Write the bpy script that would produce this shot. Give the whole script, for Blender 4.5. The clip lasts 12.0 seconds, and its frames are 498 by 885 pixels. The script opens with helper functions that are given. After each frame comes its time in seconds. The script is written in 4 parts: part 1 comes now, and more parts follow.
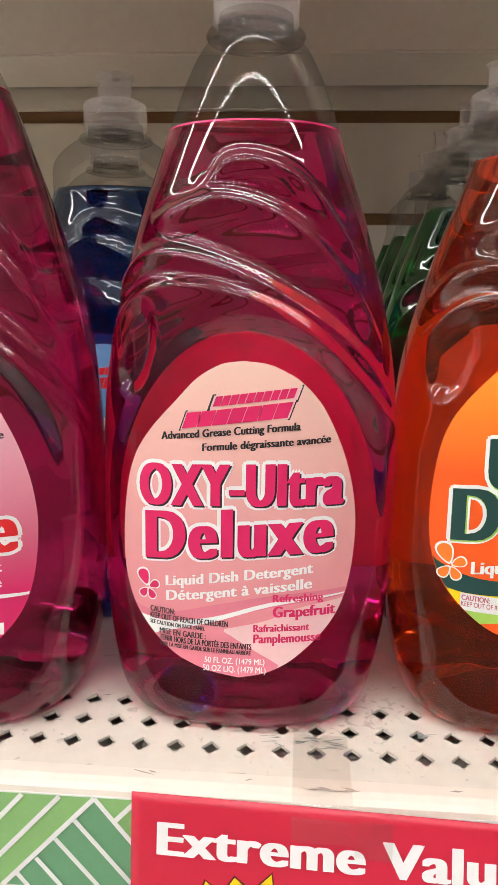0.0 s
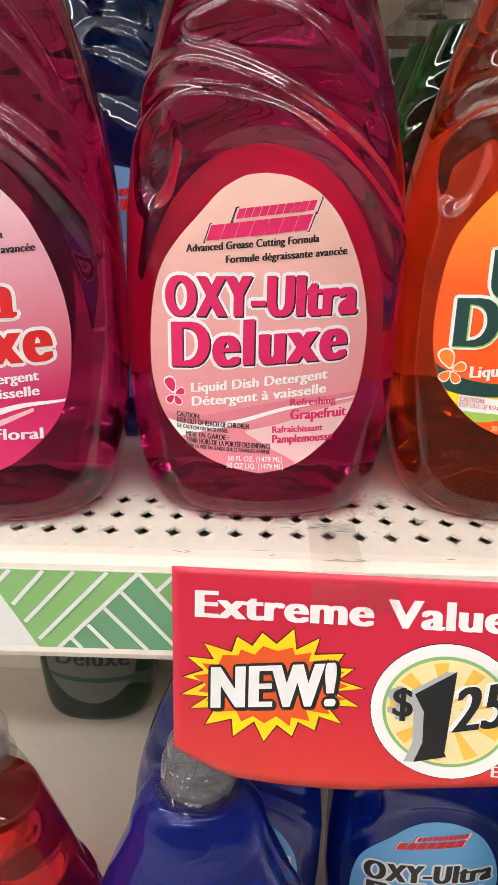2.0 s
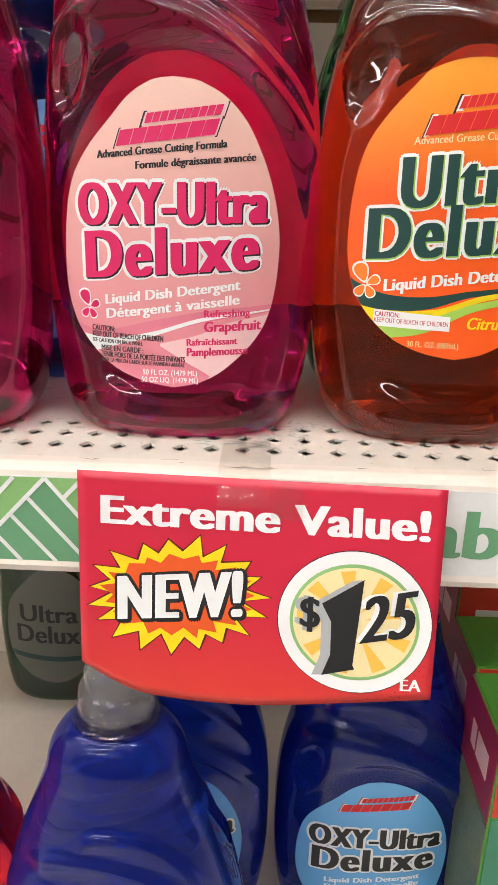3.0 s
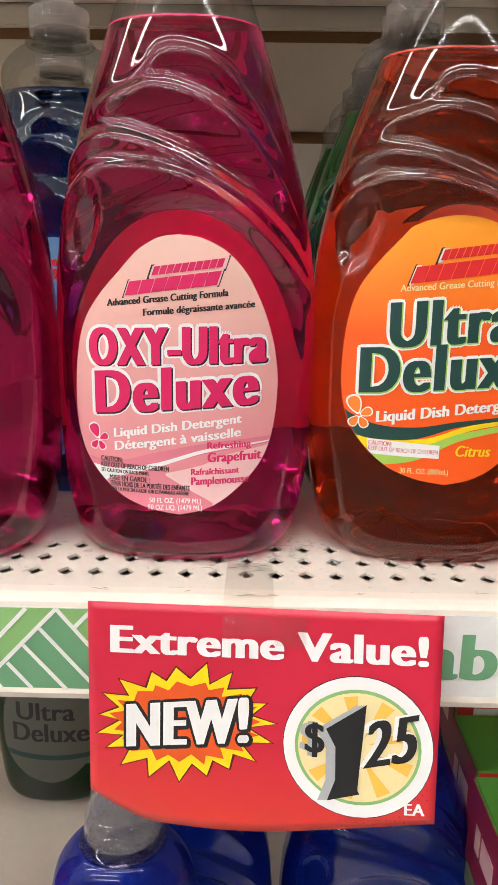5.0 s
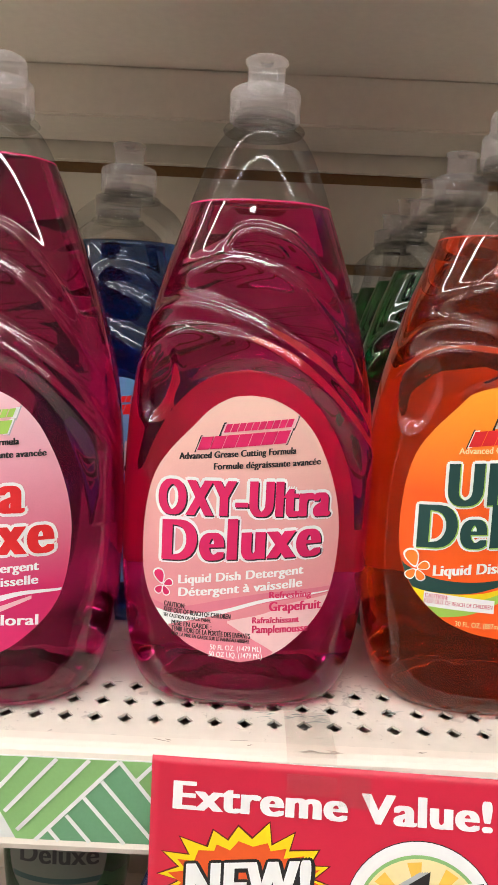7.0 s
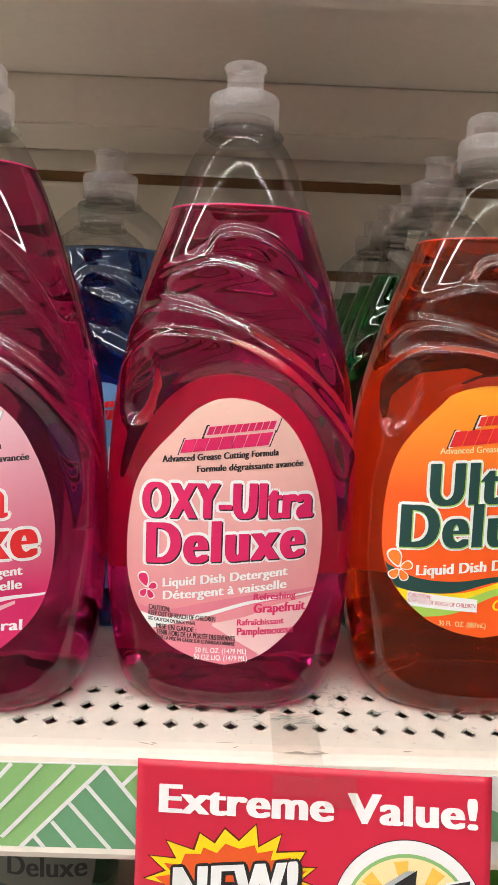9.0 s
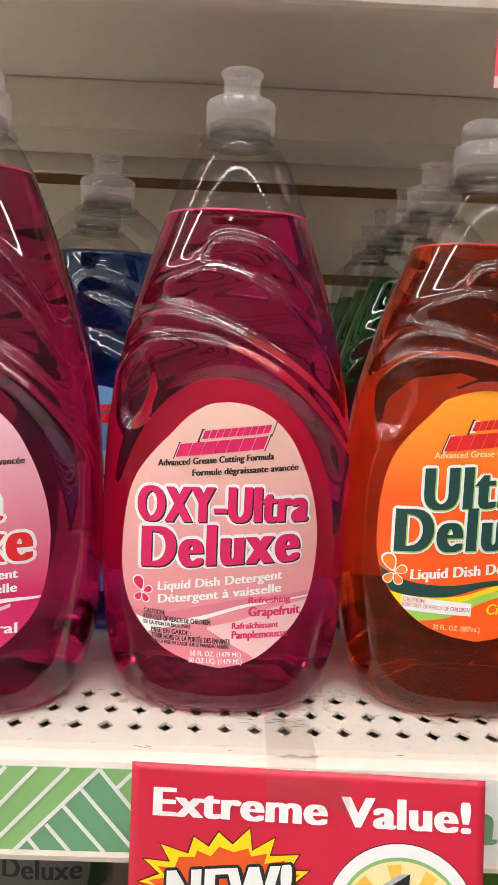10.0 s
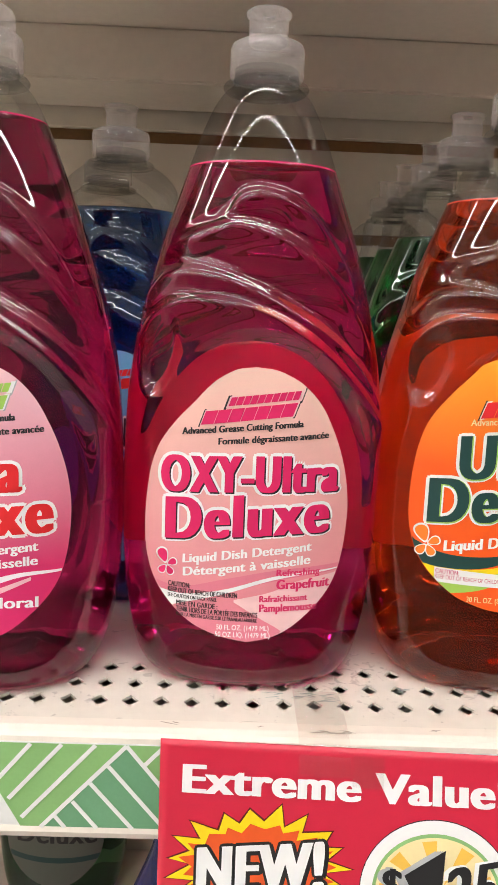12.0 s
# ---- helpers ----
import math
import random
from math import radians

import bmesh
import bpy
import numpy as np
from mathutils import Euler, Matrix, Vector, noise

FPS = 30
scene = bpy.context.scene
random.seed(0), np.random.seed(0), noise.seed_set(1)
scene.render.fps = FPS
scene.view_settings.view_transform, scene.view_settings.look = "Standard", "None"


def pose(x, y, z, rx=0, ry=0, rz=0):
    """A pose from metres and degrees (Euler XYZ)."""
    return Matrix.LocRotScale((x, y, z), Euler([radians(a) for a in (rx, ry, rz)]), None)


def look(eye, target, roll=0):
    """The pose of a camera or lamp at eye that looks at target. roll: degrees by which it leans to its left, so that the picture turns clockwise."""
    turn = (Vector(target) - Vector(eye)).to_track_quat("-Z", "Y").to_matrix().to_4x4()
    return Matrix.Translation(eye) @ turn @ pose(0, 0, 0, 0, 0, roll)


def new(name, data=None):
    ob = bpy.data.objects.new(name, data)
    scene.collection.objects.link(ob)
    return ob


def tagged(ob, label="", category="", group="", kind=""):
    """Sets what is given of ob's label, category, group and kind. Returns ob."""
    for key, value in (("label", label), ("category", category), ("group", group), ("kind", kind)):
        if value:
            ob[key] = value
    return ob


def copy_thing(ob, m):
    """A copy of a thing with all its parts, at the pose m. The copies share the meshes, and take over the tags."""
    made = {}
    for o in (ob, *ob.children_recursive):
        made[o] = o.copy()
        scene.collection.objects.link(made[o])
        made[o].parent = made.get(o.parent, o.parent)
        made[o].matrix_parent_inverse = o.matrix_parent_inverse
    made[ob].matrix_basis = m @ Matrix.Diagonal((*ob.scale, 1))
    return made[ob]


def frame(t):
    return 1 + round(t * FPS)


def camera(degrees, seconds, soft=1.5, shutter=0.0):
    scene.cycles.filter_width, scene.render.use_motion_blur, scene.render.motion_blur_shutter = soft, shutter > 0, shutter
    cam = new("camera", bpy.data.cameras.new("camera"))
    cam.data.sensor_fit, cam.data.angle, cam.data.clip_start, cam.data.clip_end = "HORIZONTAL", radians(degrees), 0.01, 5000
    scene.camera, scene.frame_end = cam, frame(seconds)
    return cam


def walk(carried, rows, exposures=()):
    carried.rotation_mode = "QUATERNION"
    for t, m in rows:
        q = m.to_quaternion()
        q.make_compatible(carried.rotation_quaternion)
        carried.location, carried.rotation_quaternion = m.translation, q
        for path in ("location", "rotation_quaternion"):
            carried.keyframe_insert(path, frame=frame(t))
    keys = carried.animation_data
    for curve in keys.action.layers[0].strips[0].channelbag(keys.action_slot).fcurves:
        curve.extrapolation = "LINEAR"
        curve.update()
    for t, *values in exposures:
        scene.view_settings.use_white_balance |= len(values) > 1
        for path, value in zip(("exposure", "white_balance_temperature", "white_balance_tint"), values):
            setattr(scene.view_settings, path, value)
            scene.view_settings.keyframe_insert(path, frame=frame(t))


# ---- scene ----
import collections
cam = camera(37.4, 12.0)
PATH = [
    (0, (0.053, -0.218, 1.359), (-0.087, 1.744, 0.993), 0.9),
    (0.5, (0.022, -0.265, 1.385), (0.011, 1.67, 0.881), 2.2),
    (1, (0.025, -0.273, 1.392), (-0.09, 1.642, 0.829), 2.0),
    (1.5, (0.017, -0.247, 1.369), (-0.027, 1.641, 0.712), 1.4),
    (2, (0.032, -0.245, 1.346), (0.006, 1.617, 0.616), 1.2),
    (2.5, (0.068, -0.258, 1.317), (0.036, 1.61, 0.604), 1.9),
    (2.7, (0.072, -0.259, 1.301), (0.018, 1.629, 0.641), 1.6),
    (4.5, (0.07, -0.258, 1.325), (0.073, 1.628, 0.659), 0.2),
    (5, (0.066, -0.266, 1.332), (0.042, 1.672, 0.839), 0.9),
    (5.5, (0.041, -0.263, 1.352), (-0.042, 1.705, 1.007), 1.3),
    (6, (0.037, -0.263, 1.355), (-0.032, 1.714, 1.061), 1.9),
    (6.5, (0.032, -0.271, 1.365), (0.003, 1.708, 1.081), 2.6),
    (7, (0.033, -0.272, 1.364), (0.029, 1.708, 1.083), 2.7),
    (9, (0.035, -0.274, 1.361), (0.065, 1.71, 1.108), 2.2),
    (9.5, (0.036, -0.274, 1.362), (0.071, 1.71, 1.111), 2.2),
    (10, (0.036, -0.275, 1.362), (0.072, 1.709, 1.115), 2.4),
    (10.5, (0.036, -0.274, 1.361), (0.067, 1.71, 1.108), 2.9),
    (11, (0.028, -0.268, 1.362), (0.051, 1.713, 1.085), 3.2),
    (11.5, (0.028, -0.263, 1.36), (0.053, 1.712, 1.05), 2.9),
    (12, (0.024, -0.261, 1.361), (0.066, 1.709, 1.018), 2.3),
]
walk(cam, [(t, look(eye, target, roll)) for t, eye, target, roll in PATH], exposures=[(0.0, -0.23), (12.0, -0.23)])
# ------------------------------------------------------------------ light
world = bpy.data.worlds.new("store_world")
scene.world = world
world.use_nodes = True
world.node_tree.nodes["Background"].inputs[0].default_value = (1.0, 0.96, 0.9, 1)
world.node_tree.nodes["Background"].inputs[1].default_value = 0.08


# ------------------------------------------------------------------ materials
def mat(name, colour, rough=0.5, metal=0.0, vary=0.06, scale=40.0, bump=0.0, spec=0.5, coat=0.0, sub=0.0):
    m = bpy.data.materials.new(name)
    m.use_nodes = True
    nt = m.node_tree
    b = nt.nodes["Principled BSDF"]
    b.inputs["Roughness"].default_value = rough
    b.inputs["Metallic"].default_value = metal
    b.inputs["Specular IOR Level"].default_value = spec
    b.inputs["Coat Weight"].default_value = coat
    tc = nt.nodes.new("ShaderNodeTexCoord")
    n1 = nt.nodes.new("ShaderNodeTexNoise")
    n1.inputs["Scale"].default_value = scale
    n1.inputs["Detail"].default_value = 5
    n2 = nt.nodes.new("ShaderNodeTexNoise")
    n2.inputs["Scale"].default_value = scale * 11
    n2.inputs["Detail"].default_value = 3
    add = nt.nodes.new("ShaderNodeMath")
    add.operation = "ADD"
    ramp = nt.nodes.new("ShaderNodeMapRange")
    ramp.inputs[1].default_value, ramp.inputs[2].default_value = 0.6, 1.4
    ramp.inputs[3].default_value, ramp.inputs[4].default_value = 1 - vary, 1 + vary
    mul = nt.nodes.new("ShaderNodeMix")
    mul.data_type, mul.blend_type = "RGBA", "MULTIPLY"
    mul.inputs[0].default_value = 1.0
    mul.inputs[6].default_value = (*colour, 1)
    nt.links.new(tc.outputs["Object"], n1.inputs["Vector"])
    nt.links.new(tc.outputs["Object"], n2.inputs["Vector"])
    nt.links.new(n1.outputs[0], add.inputs[0])
    nt.links.new(n2.outputs[0], add.inputs[1])
    nt.links.new(add.outputs[0], ramp.inputs[0])
    nt.links.new(ramp.outputs[0], mul.inputs[7])
    nt.links.new(mul.outputs[2], b.inputs["Base Color"])
    if bump:
        bp = nt.nodes.new("ShaderNodeBump")
        bp.inputs["Strength"].default_value = bump
        bp.inputs["Distance"].default_value = 0.0005
        nt.links.new(n2.outputs[0], bp.inputs["Height"])
        nt.links.new(bp.outputs[0], b.inputs["Normal"])
    return m


def clear(name, tint, ior=1.4, rough=0.03, bend=0.0, haze=0.0, wave=0.0, gloss=1.0, milk=(0.85, 0.85, 0.86), most=0.4):
    """Thin clear plastic: tinted light passes, the surface mirrors by Fresnel; bend adds a refracted share, haze a milky one."""
    m = bpy.data.materials.new(name)
    m.use_nodes = True
    nt = m.node_tree
    nt.nodes.clear()
    out = nt.nodes.new("ShaderNodeOutputMaterial")
    tr = nt.nodes.new("ShaderNodeBsdfTransparent")
    tr.inputs[0].default_value = (*tint, 1)
    base = tr.outputs[0]
    if bend:
        rf = nt.nodes.new("ShaderNodeBsdfRefraction")
        rf.inputs["Color"].default_value = (*tint, 1)
        rf.inputs["IOR"].default_value = 1.33
        rf.inputs["Roughness"].default_value = 0.0
        mx = nt.nodes.new("ShaderNodeMixShader")
        mx.inputs[0].default_value = bend
        nt.links.new(base, mx.inputs[1])
        nt.links.new(rf.outputs[0], mx.inputs[2])
        base = mx.outputs[0]
    if haze:
        df = nt.nodes.new("ShaderNodeBsdfDiffuse")
        df.inputs[0].default_value = (*milk, 1)
        tl = nt.nodes.new("ShaderNodeBsdfTranslucent")
        tl.inputs[0].default_value = (*milk, 1)
        both = nt.nodes.new("ShaderNodeMixShader")
        nt.links.new(df.outputs[0], both.inputs[1])
        nt.links.new(tl.outputs[0], both.inputs[2])
        mx = nt.nodes.new("ShaderNodeMixShader")
        mx.inputs[0].default_value = haze
        nt.links.new(base, mx.inputs[1])
        nt.links.new(both.outputs[0], mx.inputs[2])
        base = mx.outputs[0]
    fr = nt.nodes.new("ShaderNodeFresnel")
    fr.inputs["IOR"].default_value = ior
    gl = nt.nodes.new("ShaderNodeBsdfGlossy")
    gl.inputs["Roughness"].default_value = rough
    gl.inputs["Color"].default_value = (gloss, gloss, gloss, 1)
    mix = nt.nodes.new("ShaderNodeMixShader")
    lim = nt.nodes.new("ShaderNodeMath")
    lim.operation = "MINIMUM"
    lim.inputs[1].default_value = most
    nt.links.new(fr.outputs[0], lim.inputs[0])
    nt.links.new(lim.outputs[0], mix.inputs[0])
    nt.links.new(base, mix.inputs[1])
    nt.links.new(gl.outputs[0], mix.inputs[2])
    nt.links.new(mix.outputs[0], out.inputs[0])
    if wave:
        tc = nt.nodes.new("ShaderNodeTexCoord")
        no = nt.nodes.new("ShaderNodeTexNoise")
        no.inputs["Scale"].default_value = 45
        bp = nt.nodes.new("ShaderNodeBump")
        bp.inputs["Strength"].default_value = wave
        bp.inputs["Distance"].default_value = 0.001
        nt.links.new(tc.outputs["Object"], no.inputs["Vector"])
        nt.links.new(no.outputs[0], bp.inputs["Height"])
        nt.links.new(bp.outputs[0], gl.inputs["Normal"])
        nt.links.new(bp.outputs[0], fr.inputs["Normal"])
    return m


def detergent(name, tint, haze=0.03, milk=(0.5, 0.5, 0.5), ior=1.46):
    """A clear bottle full of coloured liquid: one refracting body with an untinted gloss, and a faint cloudiness of its own."""
    m = bpy.data.materials.new(name)
    m.use_nodes = True
    nt = m.node_tree
    nt.nodes.clear()
    out = nt.nodes.new("ShaderNodeOutputMaterial")
    b = nt.nodes.new("ShaderNodeBsdfPrincipled")
    b.inputs["Base Color"].default_value = (*tint, 1)
    b.inputs["Transmission Weight"].default_value = 1.0
    b.inputs["Roughness"].default_value = 0.0
    b.inputs["IOR"].default_value = ior
    b.inputs["Coat Weight"].default_value = 0.5
    b.inputs["Coat Roughness"].default_value = 0.015
    tc = nt.nodes.new("ShaderNodeTexCoord")
    no = nt.nodes.new("ShaderNodeTexNoise")
    no.inputs["Scale"].default_value = 38
    no.inputs["Detail"].default_value = 1
    bp = nt.nodes.new("ShaderNodeBump")
    bp.inputs["Strength"].default_value = 0.02
    bp.inputs["Distance"].default_value = 0.001
    df = nt.nodes.new("ShaderNodeBsdfDiffuse")
    df.inputs[0].default_value = (*milk, 1)
    tl = nt.nodes.new("ShaderNodeBsdfTranslucent")
    tl.inputs[0].default_value = (*milk, 1)
    both = nt.nodes.new("ShaderNodeMixShader")
    mx = nt.nodes.new("ShaderNodeMixShader")
    mx.inputs[0].default_value = haze
    nt.links.new(tc.outputs["Object"], no.inputs["Vector"])
    nt.links.new(no.outputs[0], bp.inputs["Height"])
    nt.links.new(bp.outputs[0], b.inputs["Normal"])
    nt.links.new(df.outputs[0], both.inputs[1])
    nt.links.new(tl.outputs[0], both.inputs[2])
    nt.links.new(b.outputs[0], mx.inputs[1])
    nt.links.new(both.outputs[0], mx.inputs[2])
    nt.links.new(mx.outputs[0], out.inputs[0])
    return m


def glow(name, colour, power):
    m = bpy.data.materials.new(name)
    m.use_nodes = True
    nt = m.node_tree
    nt.nodes.clear()
    out = nt.nodes.new("ShaderNodeOutputMaterial")
    em = nt.nodes.new("ShaderNodeEmission")
    em.inputs[0].default_value = (*colour, 1)
    em.inputs[1].default_value = power
    nt.links.new(em.outputs[0], out.inputs[0])
    return m


def egg_paper(name, top, bottom, z0=0.02, z1=0.14, rough=0.45):
    """Printed label stock: two inks blended up the label, with a faint print grain."""
    m = mat(name, (1, 1, 1), rough, vary=0.03, scale=150)
    nt = m.node_tree
    mul = next(n for n in nt.nodes if n.type == "MIX")
    tc = next(n for n in nt.nodes if n.type == "TEX_COORD")
    sep = nt.nodes.new("ShaderNodeSeparateXYZ")
    mr = nt.nodes.new("ShaderNodeMapRange")
    mr.inputs[1].default_value, mr.inputs[2].default_value = z0, z1
    cr = nt.nodes.new("ShaderNodeMix")
    cr.data_type = "RGBA"
    cr.inputs[6].default_value = (*bottom, 1)
    cr.inputs[7].default_value = (*top, 1)
    nt.links.new(tc.outputs["Object"], sep.inputs[0])
    nt.links.new(sep.outputs[2], mr.inputs[0])
    nt.links.new(mr.outputs[0], cr.inputs[0])
    nt.links.new(cr.outputs[2], mul.inputs[6])
    return m


CREAM = mat("cream_enamel", (0.78, 0.71, 0.62), 0.38, vary=0.05, scale=14, bump=0.05)


def scuffed(m, scale=120.0, edge=0.66, strength=0.45):
    """Scattered grey-brown scuffs and dust on a painted surface."""
    nt = m.node_tree
    b = nt.nodes["Principled BSDF"]
    src = b.inputs["Base Color"].links[0].from_socket
    tc = next(n for n in nt.nodes if n.type == "TEX_COORD")
    no = nt.nodes.new("ShaderNodeTexNoise")
    no.inputs["Scale"].default_value = scale
    no.inputs["Detail"].default_value = 6
    no.inputs["Distortion"].default_value = 1.2
    big = nt.nodes.new("ShaderNodeTexNoise")
    big.inputs["Scale"].default_value = scale * 0.12
    add = nt.nodes.new("ShaderNodeMath")
    add.operation = "MULTIPLY_ADD"
    add.inputs[1].default_value = 0.45
    mr = nt.nodes.new("ShaderNodeMapRange")
    mr.inputs[1].default_value, mr.inputs[2].default_value = edge + 0.17, edge + 0.24
    mr.inputs[4].default_value = strength
    mx = nt.nodes.new("ShaderNodeMix")
    mx.data_type = "RGBA"
    mx.inputs[7].default_value = (0.22, 0.19, 0.16, 1)
    nt.links.new(tc.outputs["Object"], no.inputs["Vector"])
    nt.links.new(tc.outputs["Object"], big.inputs["Vector"])
    nt.links.new(big.outputs[0], add.inputs[0])
    nt.links.new(no.outputs[0], add.inputs[2])
    nt.links.new(add.outputs[0], mr.inputs[0])
    nt.links.new(mr.outputs[0], mx.inputs[0])
    nt.links.new(src, mx.inputs[6])
    nt.links.new(mx.outputs[2], b.inputs["Base Color"])


CREAM_DECK = mat("cream_enamel_worn", (0.71, 0.655, 0.57), 0.38, vary=0.06, scale=14, bump=0.05)
scuffed(CREAM_DECK, 170.0, 0.68, 0.40)
CREAM_WALL = mat("cream_wallboard", (0.76, 0.70, 0.59), 0.55, vary=0.06, scale=6, bump=0.08)
# darker olive than the boards: the shade under the rail as colour
SHADED_STRIP = mat("strip_with_painted_shade", (0.40, 0.37, 0.29), 0.5, vary=0.06, scale=20)
SLOT = mat("brown_slot", (0.26, 0.14, 0.055), 0.7, vary=0.15, scale=30)
WHITE = mat("white_ink", (0.85, 0.85, 0.84), 0.45, vary=0.02)
BLACK = mat("black_ink", (0.015, 0.015, 0.016), 0.45, vary=0.02)
GREY_INK = mat("grey_ink", (0.42, 0.43, 0.44), 0.45, vary=0.02)
CHANNEL = mat("clear_vinyl_channel", (0.82, 0.82, 0.80), 0.25, vary=0.03)
LEAF = mat("leaf_green_ink", (0.26, 0.50, 0.18), 0.35, vary=0.05, scale=60)
FERN = mat("fern_green_ink", (0.15, 0.36, 0.19), 0.35, vary=0.05, scale=60)
ORANGE_RED = mat("orange_red_ink", (0.75, 0.10, 0.02), 0.35, vary=0.04)
YELLOW = mat("yellow_ink", (0.86, 0.66, 0.01), 0.4, vary=0.03)
PALE_YELLOW = mat("pale_yellow_ink", (0.86, 0.72, 0.38), 0.4, vary=0.03)
RED_EDGE = mat("dark_red_ink", (0.12, 0.012, 0.01), 0.4, vary=0.03)
GOLD = mat("gold_ink", (0.86, 0.52, 0.08), 0.4, vary=0.03)
MAGENTA = mat("magenta_ink", (0.68, 0.015, 0.12), 0.42, vary=0.03)
RED_INK = mat("red_ink", (0.72, 0.02, 0.025), 0.42, vary=0.03)
TEAL = mat("dark_teal_ink", (0.012, 0.055, 0.05), 0.42, vary=0.03)
LIME = mat("lime_ink", (0.36, 0.58, 0.10), 0.42, vary=0.03)
ROSE = mat("rose_ink", (0.55, 0.06, 0.14), 0.42, vary=0.03)
ORANGE = mat("orange_ink", (0.88, 0.22, 0.02), 0.42, vary=0.03)
PALE_PINK = mat("pale_pink_ink", (0.82, 0.52, 0.52), 0.42, vary=0.03)
PINK_SWIRL = mat("pink_swirl_ink", (0.72, 0.20, 0.27), 0.42, vary=0.03)
FLOOR = mat("store_floor_tile", (0.55, 0.52, 0.47), 0.3, vary=0.06, scale=3)
CEIL = mat("ceiling_board", (0.75, 0.74, 0.7), 0.8, vary=0.04, scale=5)
AISLE = mat("far_aisle_goods", (0.20, 0.185, 0.17), 0.6, vary=0.5, scale=5)
TUBE = glow("lit_diffuser", (1.0, 0.97, 0.955), 34.5)
PAPER_PINK = egg_paper("pink_label_paper", (0.86, 0.60, 0.48), (0.74, 0.20, 0.27), z0=0.025, z1=0.155)
PAPER_FLORAL = egg_paper("floral_label_paper", (0.86, 0.52, 0.58), (0.64, 0.02, 0.13), z0=0.055, z1=0.135)
PAPER_ORANGE = egg_paper("citrus_label_paper", (0.95, 0.42, 0.02), (0.90, 0.105, 0.008), z0=0.100, z1=0.160)
PAPER_BLUE = egg_paper("blue_label_paper", (0.16, 0.46, 0.80), (0.12, 0.40, 0.75))
# label deep on the lower shelf: its shade is mixed into these inks
PAPER_SHADED = egg_paper("shade_toned_label_paper", (0.13, 0.14, 0.115), (0.11, 0.125, 0.10))
BACK_PAPER = mat("back_label_paper", (0.95, 0.66, 0.28), 0.6, vary=0.02)
CAP = clear("frosted_cap_plastic", (0.93, 0.92, 0.92), rough=0.12, haze=0.25, milk=(0.84, 0.78, 0.77))
CAP_CLEAR = clear("clear_cap_plastic", (0.965, 0.97, 0.98), ior=1.5, rough=0.06, haze=0.12, milk=(0.80, 0.82, 0.86), most=0.35)
SHELL = clear("clear_bottle_plastic", (0.965, 0.97, 0.965), ior=1.5, rough=0.02, wave=0.05, most=0.28, gloss=0.45)
LIQ_PINK = detergent("pink_detergent", (0.82, 0.013, 0.21), 0.05, (0.88, 0.010, 0.08))
LIQ_PURPLE = detergent("maroon_detergent", (0.32, 0.007, 0.075), 0.035, (0.50, 0.012, 0.09))
LIQ_ORANGE = detergent("orange_detergent", (0.82, 0.055, 0.007), 0.07, (0.85, 0.09, 0.012))
LIQ_BLUE = detergent("blue_detergent", (0.008, 0.11, 0.34), 0.03, (0.01, 0.14, 0.45))
LIQ_NAVY = detergent("royal_blue_detergent", (0.015, 0.06, 0.60), 0.34, (0.012, 0.045, 0.50))
LIQ_GREEN = detergent("green_detergent", (0.006, 0.13, 0.02), 0.06, (0.01, 0.20, 0.03))
LIQ_RED = detergent("red_detergent", (0.72, 0.03, 0.03), 0.10, (0.60, 0.02, 0.03))
RIM_PINK = mat("pink_meniscus", (0.62, 0.03, 0.15), 0.2)
RIM_ORANGE = mat("orange_meniscus", (0.62, 0.07, 0.04), 0.2)


# ------------------------------------------------------------------ mesh helpers
def link(name, bm, material, parent=None, label="", smooth=True):
    me = bpy.data.meshes.new(name)
    bm.normal_update()
    bm.to_mesh(me)
    bm.free()
    if smooth:
        for p in me.polygons:
            p.use_smooth = True
    for m in material if isinstance(material, (list, tuple)) else (material,):
        me.materials.append(m)
    ob = new(name, me)
    if parent:
        ob.parent = parent
    if label:
        ob["label"] = label
    return ob


def part(name, bm, material, parent, label="", smooth=True):
    return link(name, bm, material, parent, label, smooth)


def holder(name, m=None):
    ob = new(name)
    ob.empty_display_size = 0.02
    if m:
        ob.matrix_basis = m
    return ob


def box(bm, x0, x1, y0, y1, z0, z1, bevel=0.0):
    r = bmesh.ops.create_cube(bm, size=1)
    bmesh.ops.transform(bm, verts=r["verts"], matrix=Matrix.LocRotScale(((x0 + x1) / 2, (y0 + y1) / 2, (z0 + z1) / 2), None, (x1 - x0, y1 - y0, z1 - z0)))
    if bevel:
        edges = list({e for v in r["verts"] for e in v.link_edges})
        bmesh.ops.bevel(bm, geom=edges, offset=bevel, segments=2, affect="EDGES")
    return bm


def slab(x0, x1, y0, y1, z0, z1, bevel=0.0):
    return box(bmesh.new(), x0, x1, y0, y1, z0, z1, bevel)


def spin(bm, rows, n=40):
    """A turned solid from (radius, z) rows, closed at both ends where the radius is nought."""
    rings = [[bm.verts.new((r * math.cos(2 * math.pi * k / n), r * math.sin(2 * math.pi * k / n), z)) for k in range(n)] for r, z in rows]
    for a, b in zip(rings, rings[1:]):
        for k in range(n):
            bm.faces.new((a[k], a[(k + 1) % n], b[(k + 1) % n], b[k]))
    for ring, flip in ((rings[0], True), (rings[-1], False)):
        if rows[0 if flip else -1][0] > 1e-5:
            bm.faces.new(ring[::-1] if flip else ring)
    return bm


def table(rows):
    xs, ys = [r[0] for r in rows], [r[1] for r in rows]
    return lambda v: float(np.interp(v, xs, ys))


